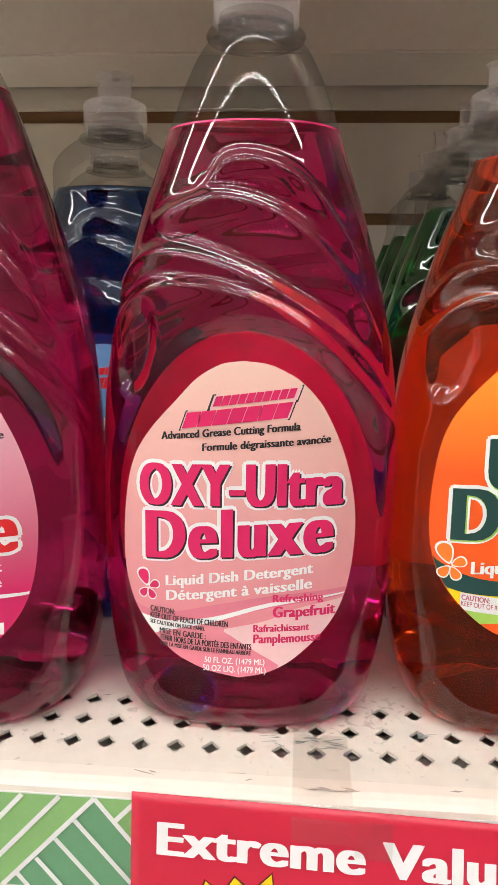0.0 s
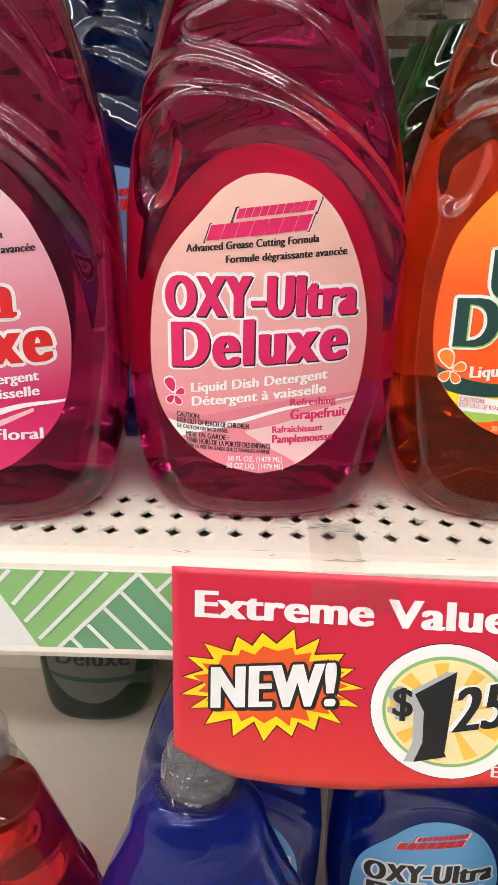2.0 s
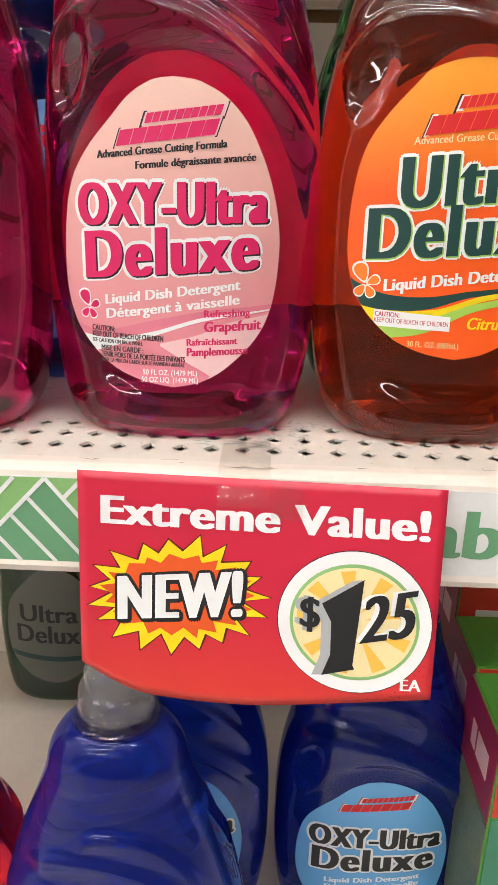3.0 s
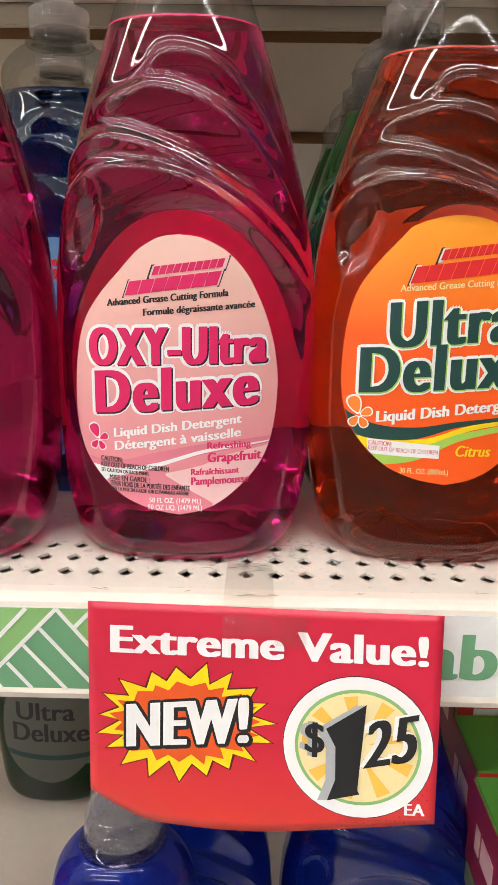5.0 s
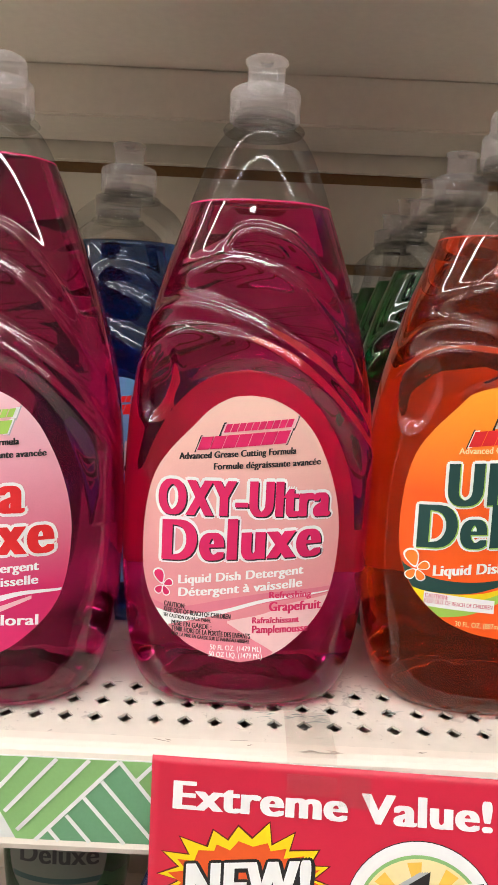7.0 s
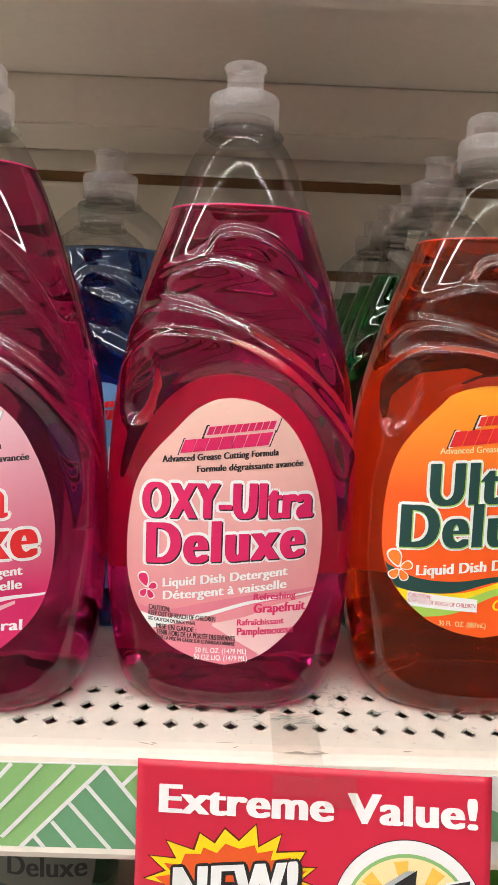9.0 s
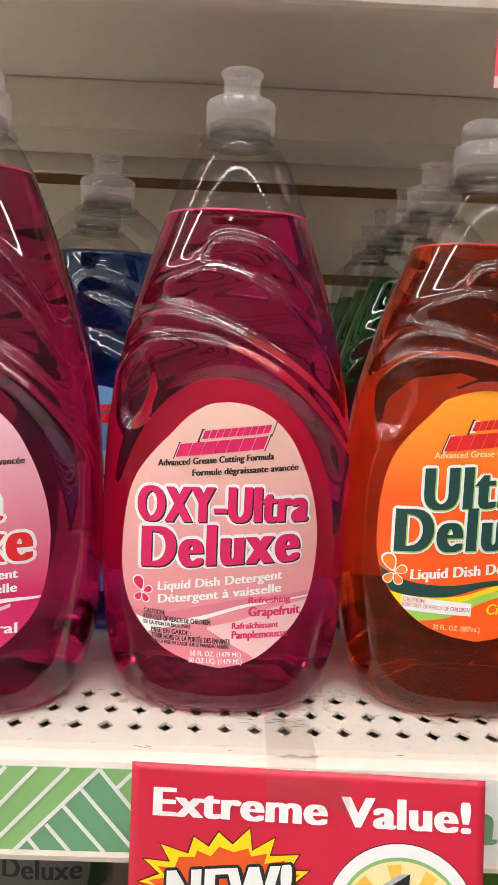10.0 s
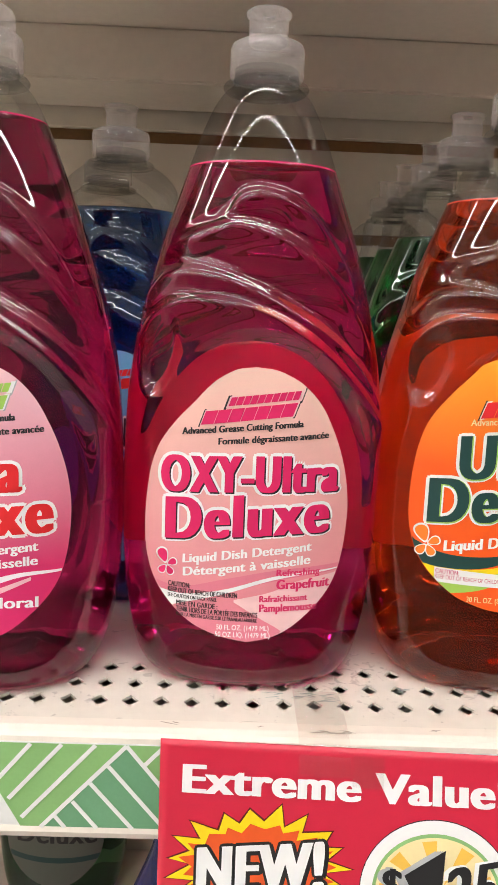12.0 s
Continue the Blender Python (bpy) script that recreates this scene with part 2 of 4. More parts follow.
def smooth_table(rows):
    """Catmull-Rom through the rows, for soft outlines."""
    xs, ys = [r[0] for r in rows], [r[1] for r in rows]
    n = len(xs)
    sl = [(ys[min(i + 1, n - 1)] - ys[max(i - 1, 0)]) / (xs[min(i + 1, n - 1)] - xs[max(i - 1, 0)]) for i in range(n)]

    def f(v):
        v = min(max(v, xs[0]), xs[-1])
        i = max(0, min(n - 2, int(np.searchsorted(xs, v) - 1)))
        h = xs[i + 1] - xs[i]
        t = (v - xs[i]) / h
        return ys[i] * (2 * t**3 - 3 * t**2 + 1) + sl[i] * h * (t**3 - 2 * t**2 + t) + ys[i + 1] * (3 * t**2 - 2 * t**3) + sl[i + 1] * h * (t**3 - t**2)
    return f


def text_mesh(words, height, width=0.0, bold=0.0, shear=0.0, grow=0.0, space=1.0):
    """The words in the built-in font as a flat bmesh in the XY plane, scaled to the given letter height and overall width and centred;
    bold thickens every stroke, sideways above all, by that share of the type size; grow adds a margin in metres round the finished letters, in layers a few microns apart."""
    cu = bpy.data.curves.new("words", "FONT")
    cu.body = words
    cu.size = 1.0
    cu.shear = shear
    cu.space_character = space * (1 + 1.1 * bold)
    cu.resolution_u = 5
    tmp = new("words", cu)
    dg = bpy.context.evaluated_depsgraph_get()
    me = bpy.data.meshes.new_from_object(tmp.evaluated_get(dg))
    bpy.data.objects.remove(tmp)
    bpy.data.curves.remove(cu)
    co = [v.co.copy() for v in me.vertices]
    faces = [tuple(p.vertices) for p in me.polygons]
    bpy.data.meshes.remove(me)
    xs = [c.x for c in co]
    cx = (max(xs) + min(xs)) / 2
    k = height / 0.70
    r = 0.95 * bold * k
    kx = (width - 2 * r) / (max(xs) - min(xs)) if width else k
    bm = bmesh.new()
    spots = [(-r, 0.0), (r, 0.0)] if bold else [(0.0, 0.0)]
    if grow:
        spots = [(sx + grow * math.cos(a), grow * math.sin(a)) for sx in ((-r, 0.0, r) if bold else (0.0,)) for a in [2 * math.pi * q / 8 for q in range(8)]] + spots
    for i, (ox, oy) in enumerate(spots):
        vs = [bm.verts.new(((c.x - cx) * kx + ox, c.y * k + oy, 0.0000008 * i)) for c in co]
        for f in faces:
            bm.faces.new([vs[q] for q in f])
    if bold:
        # every outline edge swept from one side to the other closes the thickened stroke
        count = collections.Counter(tuple(sorted((f[q], f[(q + 1) % len(f)]))) for f in faces for q in range(len(f)))
        for i, (p, q) in enumerate(e for e, times in count.items() if times == 1):
            a, b = co[p], co[q]
            if abs(a.y - b.y) * k > 1e-6:
                z = 0.0000008 * (len(spots) + i % 50)
                bm.faces.new([bm.verts.new(((c.x - cx) * kx + o, c.y * k, z)) for c, o in ((a, -r), (b, -r), (b, r), (a, r))])
    return bm


def in_strips(bm, x, step=0.003):
    """Cuts a flat mesh, later moved by x, along upright lines at even steps."""
    lo, hi = min(v.co.x for v in bm.verts) + x, max(v.co.x for v in bm.verts) + x
    for q in range(math.ceil(lo / step), math.floor(hi / step) + 1):
        bmesh.ops.bisect_plane(bm, geom=bm.verts[:] + bm.edges[:] + bm.faces[:], dist=1e-7, plane_co=(q * step - x, 0, 0), plane_no=(1, 0, 0))


def flat_poly(bm, pts):
    return bm.faces.new([bm.verts.new((x, y, 0)) for x, y in pts])


def tag_paper(name):
    return egg_paper(name, (0.60, 0.022, 0.055), (0.68, 0.05, 0.035), z0=1.110, z1=1.150, rough=0.3)


TAG_CARD = tag_paper("tag_card_red_to_orange")
PINK_CARD = mat("pink_red_card", (0.80, 0.08, 0.14), 0.35, vary=0.04, scale=50)
BOX_GREEN = mat("carton_green", (0.10, 0.36, 0.05), 0.4, vary=0.08, scale=30)
BOX_TEAL = mat("carton_blue_green", (0.05, 0.24, 0.14), 0.4, vary=0.08, scale=30)
BOX_RED = mat("carton_red", (0.70, 0.05, 0.03), 0.4, vary=0.06, scale=30)
BOX_MAROON = mat("carton_maroon", (0.32, 0.02, 0.06), 0.4, vary=0.08, scale=30)
BOX_OLIVE = mat("carton_olive", (0.13, 0.16, 0.08), 0.4, vary=0.35, scale=25)
TAPE = clear("clear_tape", (0.97, 0.965, 0.95), ior=1.45, rough=0.12, haze=0.05, wave=0.5)
# ------------------------------------------------------------------ the place
SHELF_Z, WALL_Y = 1.2, 0.388
LOW_Z = 0.835
X0, X1 = -0.95, 1.05


def structure(name, bm, material, label, category, smooth=False):
    return tagged(link(name, bm, material, smooth=smooth), label, category, kind="structure")


structure("floor", slab(-5.0, 3.0, -6.6, 0.6, -0.1, 0.0), FLOOR, "pale polished store floor tiles", "floor")
structure("ceiling", slab(-5.0, 3.0, -6.6, 0.6, 3.1, 3.2), CEIL, "white ceiling boards of the store", "ceiling")
# unseen, kept low so the far light rows reach the shelf back
structure("wall_aisle", slab(-5.0, 3.0, -2.7, -2.5, 0, 1.75), AISLE, "dim stocked side of the facing aisle", "wall")
structure("wall_south", slab(-5.0, 3.0, -6.7, -6.6, 0, 3.1), AISLE, "plain far side of the store", "wall")
# unseen end wall, made white as a reflector for the left side
structure("wall_west", slab(-5.1, -5.0, -6.6, 0.6, 0, 3.1), CEIL, "unseen plain end wall, white to bounce light onto the shelf's left", "wall")
structure("wall_east", slab(3.0, 3.1, -6.6, 0.6, 0, 3.1), AISLE, "plain end of the aisle", "wall")

# slotted back board: boards with dark recessed grooves between them
edges_z = [0.0, 0.70, 0.92, 1.10, 1.184, 1.267, 1.349, 1.4275, 1.5035, 1.5300]
wall = structure("wall_back", slab(-5.0, 3.0, WALL_Y + 0.006, 0.5, 0.0, 3.1), SLOT, "brown backing behind the slotted cream wall boards", "wall")
for a, b in zip(edges_z, edges_z[1:]):
    part("board", slab(X0 - 1, X1 + 1, WALL_Y, WALL_Y + 0.006, a + 0.0047, b - 0.0047, 0.0012), CREAM_WALL, wall, smooth=False)

# unseen ceiling light rows; the far two are added to brighten the back wall
for ly, xa, xb in ((-0.58, -4.6, 0.80), (-1.80, -4.6, 1.9), (-3.30, -4.6, -0.2), (-4.80, -4.6, -0.2)):
    lamp = holder("ceiling_light", pose((xa + xb) / 2, ly, 3.02))
    tagged(lamp, "unseen long strip light with white diffuser, placed to light the shelves", "ceiling light", group="ceiling lights")
    half = (xb - xa) / 2
    part("housing", slab(-half - 0.05, half + 0.05, -0.09, 0.09, 0.02, 0.079, 0.005), CEIL, lamp, smooth=False)
    part("diffuser", slab(-half, half, -0.055, 0.055, -0.006, 0.0195, 0.004), TUBE, lamp, smooth=False)


# ------------------------------------------------------------------ shelves
def hole_plate(xs0, n, rows, z, y_front, y_back, x0, x1, pitch):
    """A steel shelf top with staggered rows of real diamond openings near its front; cells are built round each opening."""
    bm = bmesh.new()
    hx, hy = 0.0036, 0.0042
    t = 0.0012
    cache = {}

    def v(x, y, zz):
        key = (round(x, 6), round(y, 6), round(zz, 6))
        if key not in cache:
            cache[key] = bm.verts.new((x, y, zz))
        return cache[key]

    def quad(*p):
        bm.faces.new([v(*q) for q in p])
    step = 0.0155
    ys = [r - step / 2 for r in rows] + [rows[-1] + step / 2]
    for j, yr in enumerate(rows):
        ya, yb = ys[j], ys[j + 1]
        xa = xs0 - pitch / 2
        for k in range(n):
            xl, xr = xa + k * pitch, xa + (k + 1) * pitch
            cx = (xl + xr) / 2
            d = [(cx, yr - hy), (cx + hx, yr), (cx, yr + hy), (cx - hx, yr)]
            c = [(xl, ya), (xr, ya), (xr, yb), (xl, yb)]
            bm.faces.new([v(*c[0], z), v(*d[0], z), v(*d[3], z)])
            bm.faces.new([v(*c[0], z), v(*c[1], z), v(*d[0], z)])
            bm.faces.new([v(*c[1], z), v(*d[1], z), v(*d[0], z)])
            bm.faces.new([v(*c[1], z), v(*c[2], z), v(*d[1], z)])
            bm.faces.new([v(*c[2], z), v(*d[2], z), v(*d[1], z)])
            bm.faces.new([v(*c[2], z), v(*c[3], z), v(*d[2], z)])
            bm.faces.new([v(*c[3], z), v(*d[3], z), v(*d[2], z)])
            bm.faces.new([v(*c[3], z), v(*c[0], z), v(*d[3], z)])
            for i in range(4):
                p, q = d[i], d[(i + 1) % 4]
                quad((*p, z), (*q, z), (*q, z - t), (*p, z - t))
    xa, xb = xs0 - pitch / 2, xs0 - pitch / 2 + n * pitch
    ya, yb = ys[0], ys[-1]
    quad((xa, yb, z), (xb, yb, z), (xb, y_back, z), (xa, y_back, z))
    quad((xa, y_front, z), (xb, y_front, z), (xb, ya, z), (xa, ya, z))
    for p, q in ((x0, xa), (xb, x1)):
        quad((p, y_front, z), (q, y_front, z), (q, y_back, z), (p, y_back, z))
    return bm


def shelf(name, z, y0, holes=True, strip=True, label=""):
    s = holder(name)
    tagged(s, label, "shelf")
    if holes:
        bm = hole_plate(0.0105 - 28 * 0.01288, 64, (y0 + 0.0245, y0 + 0.039, y0 + 0.0535), z, y0 + 0.010, WALL_Y, X0, X1, 0.01288)
        part("deck", bm, CREAM_DECK, s, smooth=False)
        part("underside", slab(X0, X1, y0 + 0.012, WALL_Y, z - 0.034, z - 0.030), CREAM, s, smooth=False)
    else:
        part("deck", slab(X0, X1, y0 + 0.010, WALL_Y, z - 0.010, z), CREAM, s, smooth=False)
    # rolled front lip
    bm = bmesh.new()
    prof = [(y0 + 0.0125, z - 0.0002), (y0 + 0.0100, z), (y0 + 0.005, z - 0.0002), (y0 + 0.0022, z - 0.0012), (y0 + 0.0008, z - 0.0028), (y0 + 0.0004, z - 0.005),
            (y0 + 0.0012, z - 0.0060), (y0 + 0.0012, z - 0.0400), (y0 + 0.0002, z - 0.0408), (y0 - 0.0006, z - 0.0430), (y0 + 0.0004, z - 0.0458), (y0 + 0.003, z - 0.0470), (y0 + 0.0125, z - 0.0470)]
    a = [bm.verts.new((X0, y, zz)) for y, zz in prof]
    b = [bm.verts.new((X1, y, zz)) for y, zz in prof]
    for i in range(len(prof) - 1):
        bm.faces.new((a[i], a[i + 1], b[i + 1], b[i]))
    bm.faces.new((a[-1], a[0], b[0], b[-1]))
    bm.faces.new(a[::-1])
    bm.faces.new(b)
    part("front_lip", bm, CREAM, s, smooth=False)
    return s


shelf("main_shelf", SHELF_Z, 0.0, label="cream enamelled steel shelf with diamond perforations along its front")
shelf("lower_shelf", LOW_Z, -0.06, holes=False, label="cream enamelled steel shelf below, stocked with bottles")
UP_Y, UP_Z = 0.082, 1.568
shelf("upper_shelf", UP_Z, UP_Y, holes=False, label="cream enamelled steel shelf above the bottles")
structure("trim_rail", slab(X0, X1, 0.302, WALL_Y - 0.012, 1.5215, 1.5578, 0.0015), CREAM, "cream stiffening rail under the upper shelf", "rail")
# this strip's dark colour stands for the shade below the rail
structure("trim_strip", slab(X0 - 1, X1 + 1, WALL_Y + 0.003, WALL_Y + 0.0058, 1.5255, 1.5578), SHADED_STRIP, "recessed strip under the upper shelf, coloured dark for the shade there", "trim")


# ------------------------------------------------------------------ bottles
HALF_W = smooth_table([(0, 0.043), (0.004, 0.0475), (0.012, 0.0515), (0.03, 0.0555), (0.055, 0.0578), (0.08, 0.0582), (0.105, 0.0577), (0.13, 0.0562), (0.15, 0.0530), (0.17, 0.0483), (0.19, 0.0427),
                       (0.209, 0.0362), (0.225, 0.0307), (0.238, 0.0258), (0.247, 0.0215), (0.252, 0.0180), (0.2545, 0.0150)])
HALF_D = smooth_table([(0, 0.0350), (0.004, 0.0395), (0.010, 0.0415), (0.018, 0.0405), (0.028, 0.0380), (0.04, 0.0362), (0.06, 0.0352), (0.1, 0.0345), (0.13, 0.0335), (0.15, 0.0320), (0.17, 0.0302), (0.19, 0.0282),
                       (0.209, 0.0262), (0.225, 0.0240), (0.238, 0.0215), (0.247, 0.0190), (0.252, 0.0168), (0.2545, 0.0150)])
POW = table([(0, 2.6), (0.14, 2.6), (0.2, 2.3), (0.24, 2.0), (0.3, 2.0)])
LINE_A = smooth_table([(-0.046, 0.168), (-0.038, 0.177), (-0.024, 0.1785), (0, 0.171), (0.022, 0.159), (0.037, 0.147), (0.05, 0.130), (0.06, 0.105)])
LINE_B = smooth_table([(-0.05, 0.150), (-0.036, 0.165), (-0.018, 0.167), (0, 0.1635), (0.016, 0.156), (0.034, 0.141), (0.052, 0.118), (0.06, 0.095)])
LINE_C = smooth_table([(-0.034, 0.190), (-0.015, 0.1965), (0.0, 0.1955), (0.018, 0.187), (0.034, 0.170), (0.05, 0.145)])
LINE_D = smooth_table([(-0.014, 0.201), (-0.008, 0.2085), (0.003, 0.2095), (0.018, 0.203), (0.032, 0.186), (0.045, 0.162)])


def bell(d, w):
    return math.exp(-(d / w) ** 2)


def window(x, a, b, soft=0.008):
    return min(1, max(0, (x - a) / soft)) * min(1, max(0, (b - x) / soft))


def relief(x, z):
    """Moulded swoosh ridges of the grip and the shallow panel that takes the label."""
    r = 0.0
    q = math.hypot(x / 0.050, (z - 0.083) / 0.068)
    free = min(1, max(0, (q - 0.97) / 0.09))
    if 0.08 < z < 0.23 and free:
        for line, high, soft, tail, x0, x1 in ((LINE_A, 0.0046, 0.0027, 0.013, -0.052, 0.060), (LINE_B, 0.0032, 0.0023, 0.020, -0.054, 0.060),
                                               (LINE_C, 0.0040, 0.0026, 0.010, -0.036, 0.050), (LINE_D, 0.0038, 0.0024, 0.008, -0.018, 0.046)):
            d = line(x) - z
            if d > -0.012:
                r += 0.9 * high / (1 + math.exp(-d / soft * 2.2)) * math.exp(-max(0, d) / tail) * window(x, x0, x1) * free
    q = math.hypot(x / 0.050, (z - 0.083) / 0.068)
    r -= 0.0008 * min(1, max(0, (1.06 - q) / 0.10))
    e = math.hypot((x + 0.040) / 0.0085, (z - 0.143 - 0.9 * (x + 0.040)) / 0.017)
    r -= 0.0022 * min(1, max(0, (1.0 - e) / 0.35))
    return r


def squash(z, k):
    """Heights of the shorter bottles: k draws the neck down from the shoulder."""
    return z if z < 0.14 else 0.14 + (z - 0.14) * k


def front_y(x, z):
    """The front face of a bottle at x across and z up, without the swooshes."""
    w, d, n = HALF_W(z), HALF_D(z), POW(z)
    return -d * max(0.0, 1 - min(1, abs(x / w)) ** n) ** (1 / n) + 0.0008


def body_mesh(k, z0, z1, cap_low, cap_high, nz=110, nu=120, inset=0.0, broad=0.0):
    bm = bmesh.new()
    rings = []
    for j in range(nz + 1):
        z = z0 + (z1 - z0) * j / nz
        if z0 == 0 and j < 10:
            z = z1 / nz * 10 * (j / 10) ** 1.6
        w, d, n = HALF_W(z) + broad * bell(z - 0.242, 0.013), HALF_D(z) + 0.7 * broad * bell(z - 0.242, 0.013), POW(z)
        ring = []
        for i in range(nu):
            a = 2 * math.pi * i / nu
            c, s = math.cos(a), math.sin(a)
            x = w * math.copysign(abs(c) ** (2 / n), c)
            y = d * math.copysign(abs(s) ** (2 / n), s)
            r = (relief(x, z) if s < 0 else relief(-x, z)) * min(1, abs(s) * 2.2) if z < 0.23 else 0
            nx, ny = c / w, s / d
            ln = math.hypot(nx, ny)
            ring.append(bm.verts.new((x + nx / ln * (r - inset), y + ny / ln * (r - inset), squash(z, k))))
        rings.append(ring)
    for a, b in zip(rings, rings[1:]):
        for i in range(nu):
            bm.faces.new((a[i], a[(i + 1) % nu], b[(i + 1) % nu], b[i]))
    if cap_low:
        # pushed-up base: the bottle stands on its rim
        last = rings[0]
        for f, up in ((0.92, 0.0), (0.84, 0.0005), (0.68, 0.0010), (0.45, 0.0013), (0.2, 0.0015)):
            ring = [bm.verts.new((v.co.x * f, v.co.y * f, up)) for v in rings[0]]
            for i in range(nu):
                bm.faces.new((last[(i + 1) % nu], last[i], ring[i], ring[(i + 1) % nu]))
            last = ring
        bm.faces.new(last[::-1])
    if cap_high:
        bm.faces.new(rings[-1])
    return bm


EGG_L = smooth_table([(0.0225, 0.0), (0.0245, 0.012), (0.030, 0.0255), (0.0425, 0.0385), (0.056, 0.0442), (0.0725, 0.0455), (0.0925, 0.0437), (0.105, 0.0400), (0.115, 0.0335), (0.125, 0.0245), (0.133, 0.0170), (0.1368, 0.0112), (0.1388, 0.0062), (0.1395, 0.0)])
EGG_R = smooth_table([(0.0225, 0.0), (0.0245, 0.010), (0.030, 0.0205), (0.0425, 0.0330), (0.056, 0.0390), (0.0775, 0.0415), (0.0925, 0.0402), (0.105, 0.0370), (0.115, 0.0330), (0.125, 0.0275), (0.133, 0.0198), (0.1368, 0.0130), (0.1388, 0.0072), (0.1395, 0.0)])


def laid(bm, lift, dx=0.0, dz=0.0, rise=0.0):
    """Lays a flat XY mesh on the label face: x across, y up; rise: how far it climbs per metre across."""
    for v in bm.verts:
        x, z = v.co.x + dx, v.co.y + dz + rise * v.co.x
        v.co = (x, front_y(x, z) - 0.0004 - 0.45 * (lift - 0.0004) - v.co.z, z)
    bmesh.ops.recalc_face_normals(bm, faces=bm.faces)
    return bm


def egg_mesh(lift, lz=0.0, rows=72, cols=48):
    bm = bmesh.new()
    grid = []
    for j in range(rows + 1):
        z = 0.0225 + 0.117 * (0.5 - 0.5 * math.cos(math.pi * j / rows))
        l, r = EGG_L(z), EGG_R(z)
        grid.append([bm.verts.new((-l + (l + r) * i / cols, front_y(-l + (l + r) * i / cols, z + lz) - lift, z + lz)) for i in range(cols + 1)])
    for a, b in zip(grid, grid[1:]):
        for i in range(cols):
            bm.faces.new((a[i], a[i + 1], b[i + 1], b[i]))
    bmesh.ops.remove_doubles(bm, verts=bm.verts, dist=1e-5)
    return bm


def back_mesh(z0, z1, half, rows=24, cols=24):
    """The label on the back: square below, round above."""
    bm = bmesh.new()
    grid = []
    for j in range(rows + 1):
        z = z0 + (z1 - z0) * j / rows
        top = max(0.0, (z - z0) / (z1 - z0) - 0.25) / 0.75
        w = half * math.sqrt(max(0.0, 1 - top ** 2.4)) + 0.0004
        grid.append([bm.verts.new((-w + 2 * w * i / cols, -front_y(-w + 2 * w * i / cols, z) - 0.0016, z)) for i in range(cols + 1)])
    for a, b in zip(grid, grid[1:]):
        for i in range(cols):
            bm.faces.new((a[i], b[i], b[i + 1], a[i + 1]))
    return bm


def cap_parts(b, z, closed=False, r=0.0157, plastic=None, threads=False):
    """Push-pull cap: threaded skirt with fine ribs, shoulder and spout."""
    bm = bmesh.new()
    spin(bm, [(0.0135, z - 0.0055), (0.0178, z - 0.0050), (0.0183, z - 0.0040), (0.0178, z - 0.0030), (0.0140, z - 0.0026), (0.0140, z - 0.001)], 48)
    part("neck_ring", bm, SHELL, b)
    bm = bmesh.new()
    rows = [(0.012, z), (r - 0.0003, z), (r, z + 0.0006), (r, z + 0.0112), (r - 0.0006, z + 0.0126), (r - 0.003, z + 0.0138), (0.0098, z + 0.0144), (0.0086, z + 0.0145), (0.0, z + 0.0145)]
    spin(bm, rows, 240)
    for v in bm.verts:
        if z + 0.0004 < v.co.z < z + 0.0114 and math.hypot(v.co.x, v.co.y) > r - 0.0005:
            a = math.atan2(v.co.y, v.co.x)
            f = 1 - 0.012 * (0.5 + 0.5 * math.cos(40 * a)) ** 4
            v.co.x *= f
            v.co.y *= f
    if threads:
        for v in bm.verts:
            if z + 0.0004 < v.co.z < z + 0.0140 and math.hypot(v.co.x, v.co.y) > 0.009:
                f = 1 + 0.05 * math.sin((v.co.z - z) / 0.0035 * math.pi)
                v.co.x *= f
                v.co.y *= f
    cap = part("cap", bm, plastic or CAP, b, "frosted clear screw cap")
    bm = bmesh.new()
    if closed:
        top = z + 0.0232
        spin(bm, [(0.0128, z + 0.0140), (0.0127, top - 0.0022), (0.0120, top - 0.0006), (0.0108, top), (0.0, top)], 48)
        for v in bm.verts:
            if v.co.z > z + 0.016 and v.co.y < -0.006 and abs(v.co.x) < 0.006:
                v.co.y = -0.0085
    else:
        top = z + 0.0262
        spin(bm, [(0.0082, z + 0.0141), (0.0084, z + 0.0150), (0.0083, top - 0.0030), (0.0085, top - 0.0022), (0.0095, top - 0.0014), (0.0096, top - 0.0005), (0.0090, top), (0.0030, top), (0.0026, top - 0.002), (0, top - 0.002)], 48)
    part("spout", bm, plastic or CAP, cap, "frosted pull-up spout")


def bottle(name, liquid, at, k=1.0, level=0.2215, label="", closed=False, back_label=0.044, rim=None, turn=0.0, group="detergent bottles", plastic=None, nz=270, nu=180, broad=0.0):
    b = holder(name, pose(at[0], at[1], at[2] + 0.0003, 0, 0, turn))
    tagged(b, label, "bottle", group=group)
    part("liquid", body_mesh(k, 0.0, level, True, True, nz, nu, 0.0, broad), liquid, b, "coloured detergent inside the clear bottle")
    part("shell", body_mesh(k, level + 0.0002, 0.2545, False, False, 40, nu, 0.0, broad), SHELL, b, "clear plastic neck above the liquid")
    if rim:
        part("meniscus", body_mesh(k, level - 0.0004, level + 0.0003, False, False, 1, nu, -0.00008, broad), rim, b)
    bm = bmesh.new()
    z = squash(0.2545, k)
    spin(bm, [(0.0150, z), (0.0138, z + 0.001), (0.0136, z + 0.0075)], 48)
    part("neck", bm, SHELL, b)
    cap_parts(b, z + 0.0045, closed, plastic=plastic, threads=plastic is not None)
    if back_label:
        part("back_label", back_mesh(0.050, 0.157, back_label), BACK_PAPER, b, "pale paper label on the back, seen through the liquid")
    return b


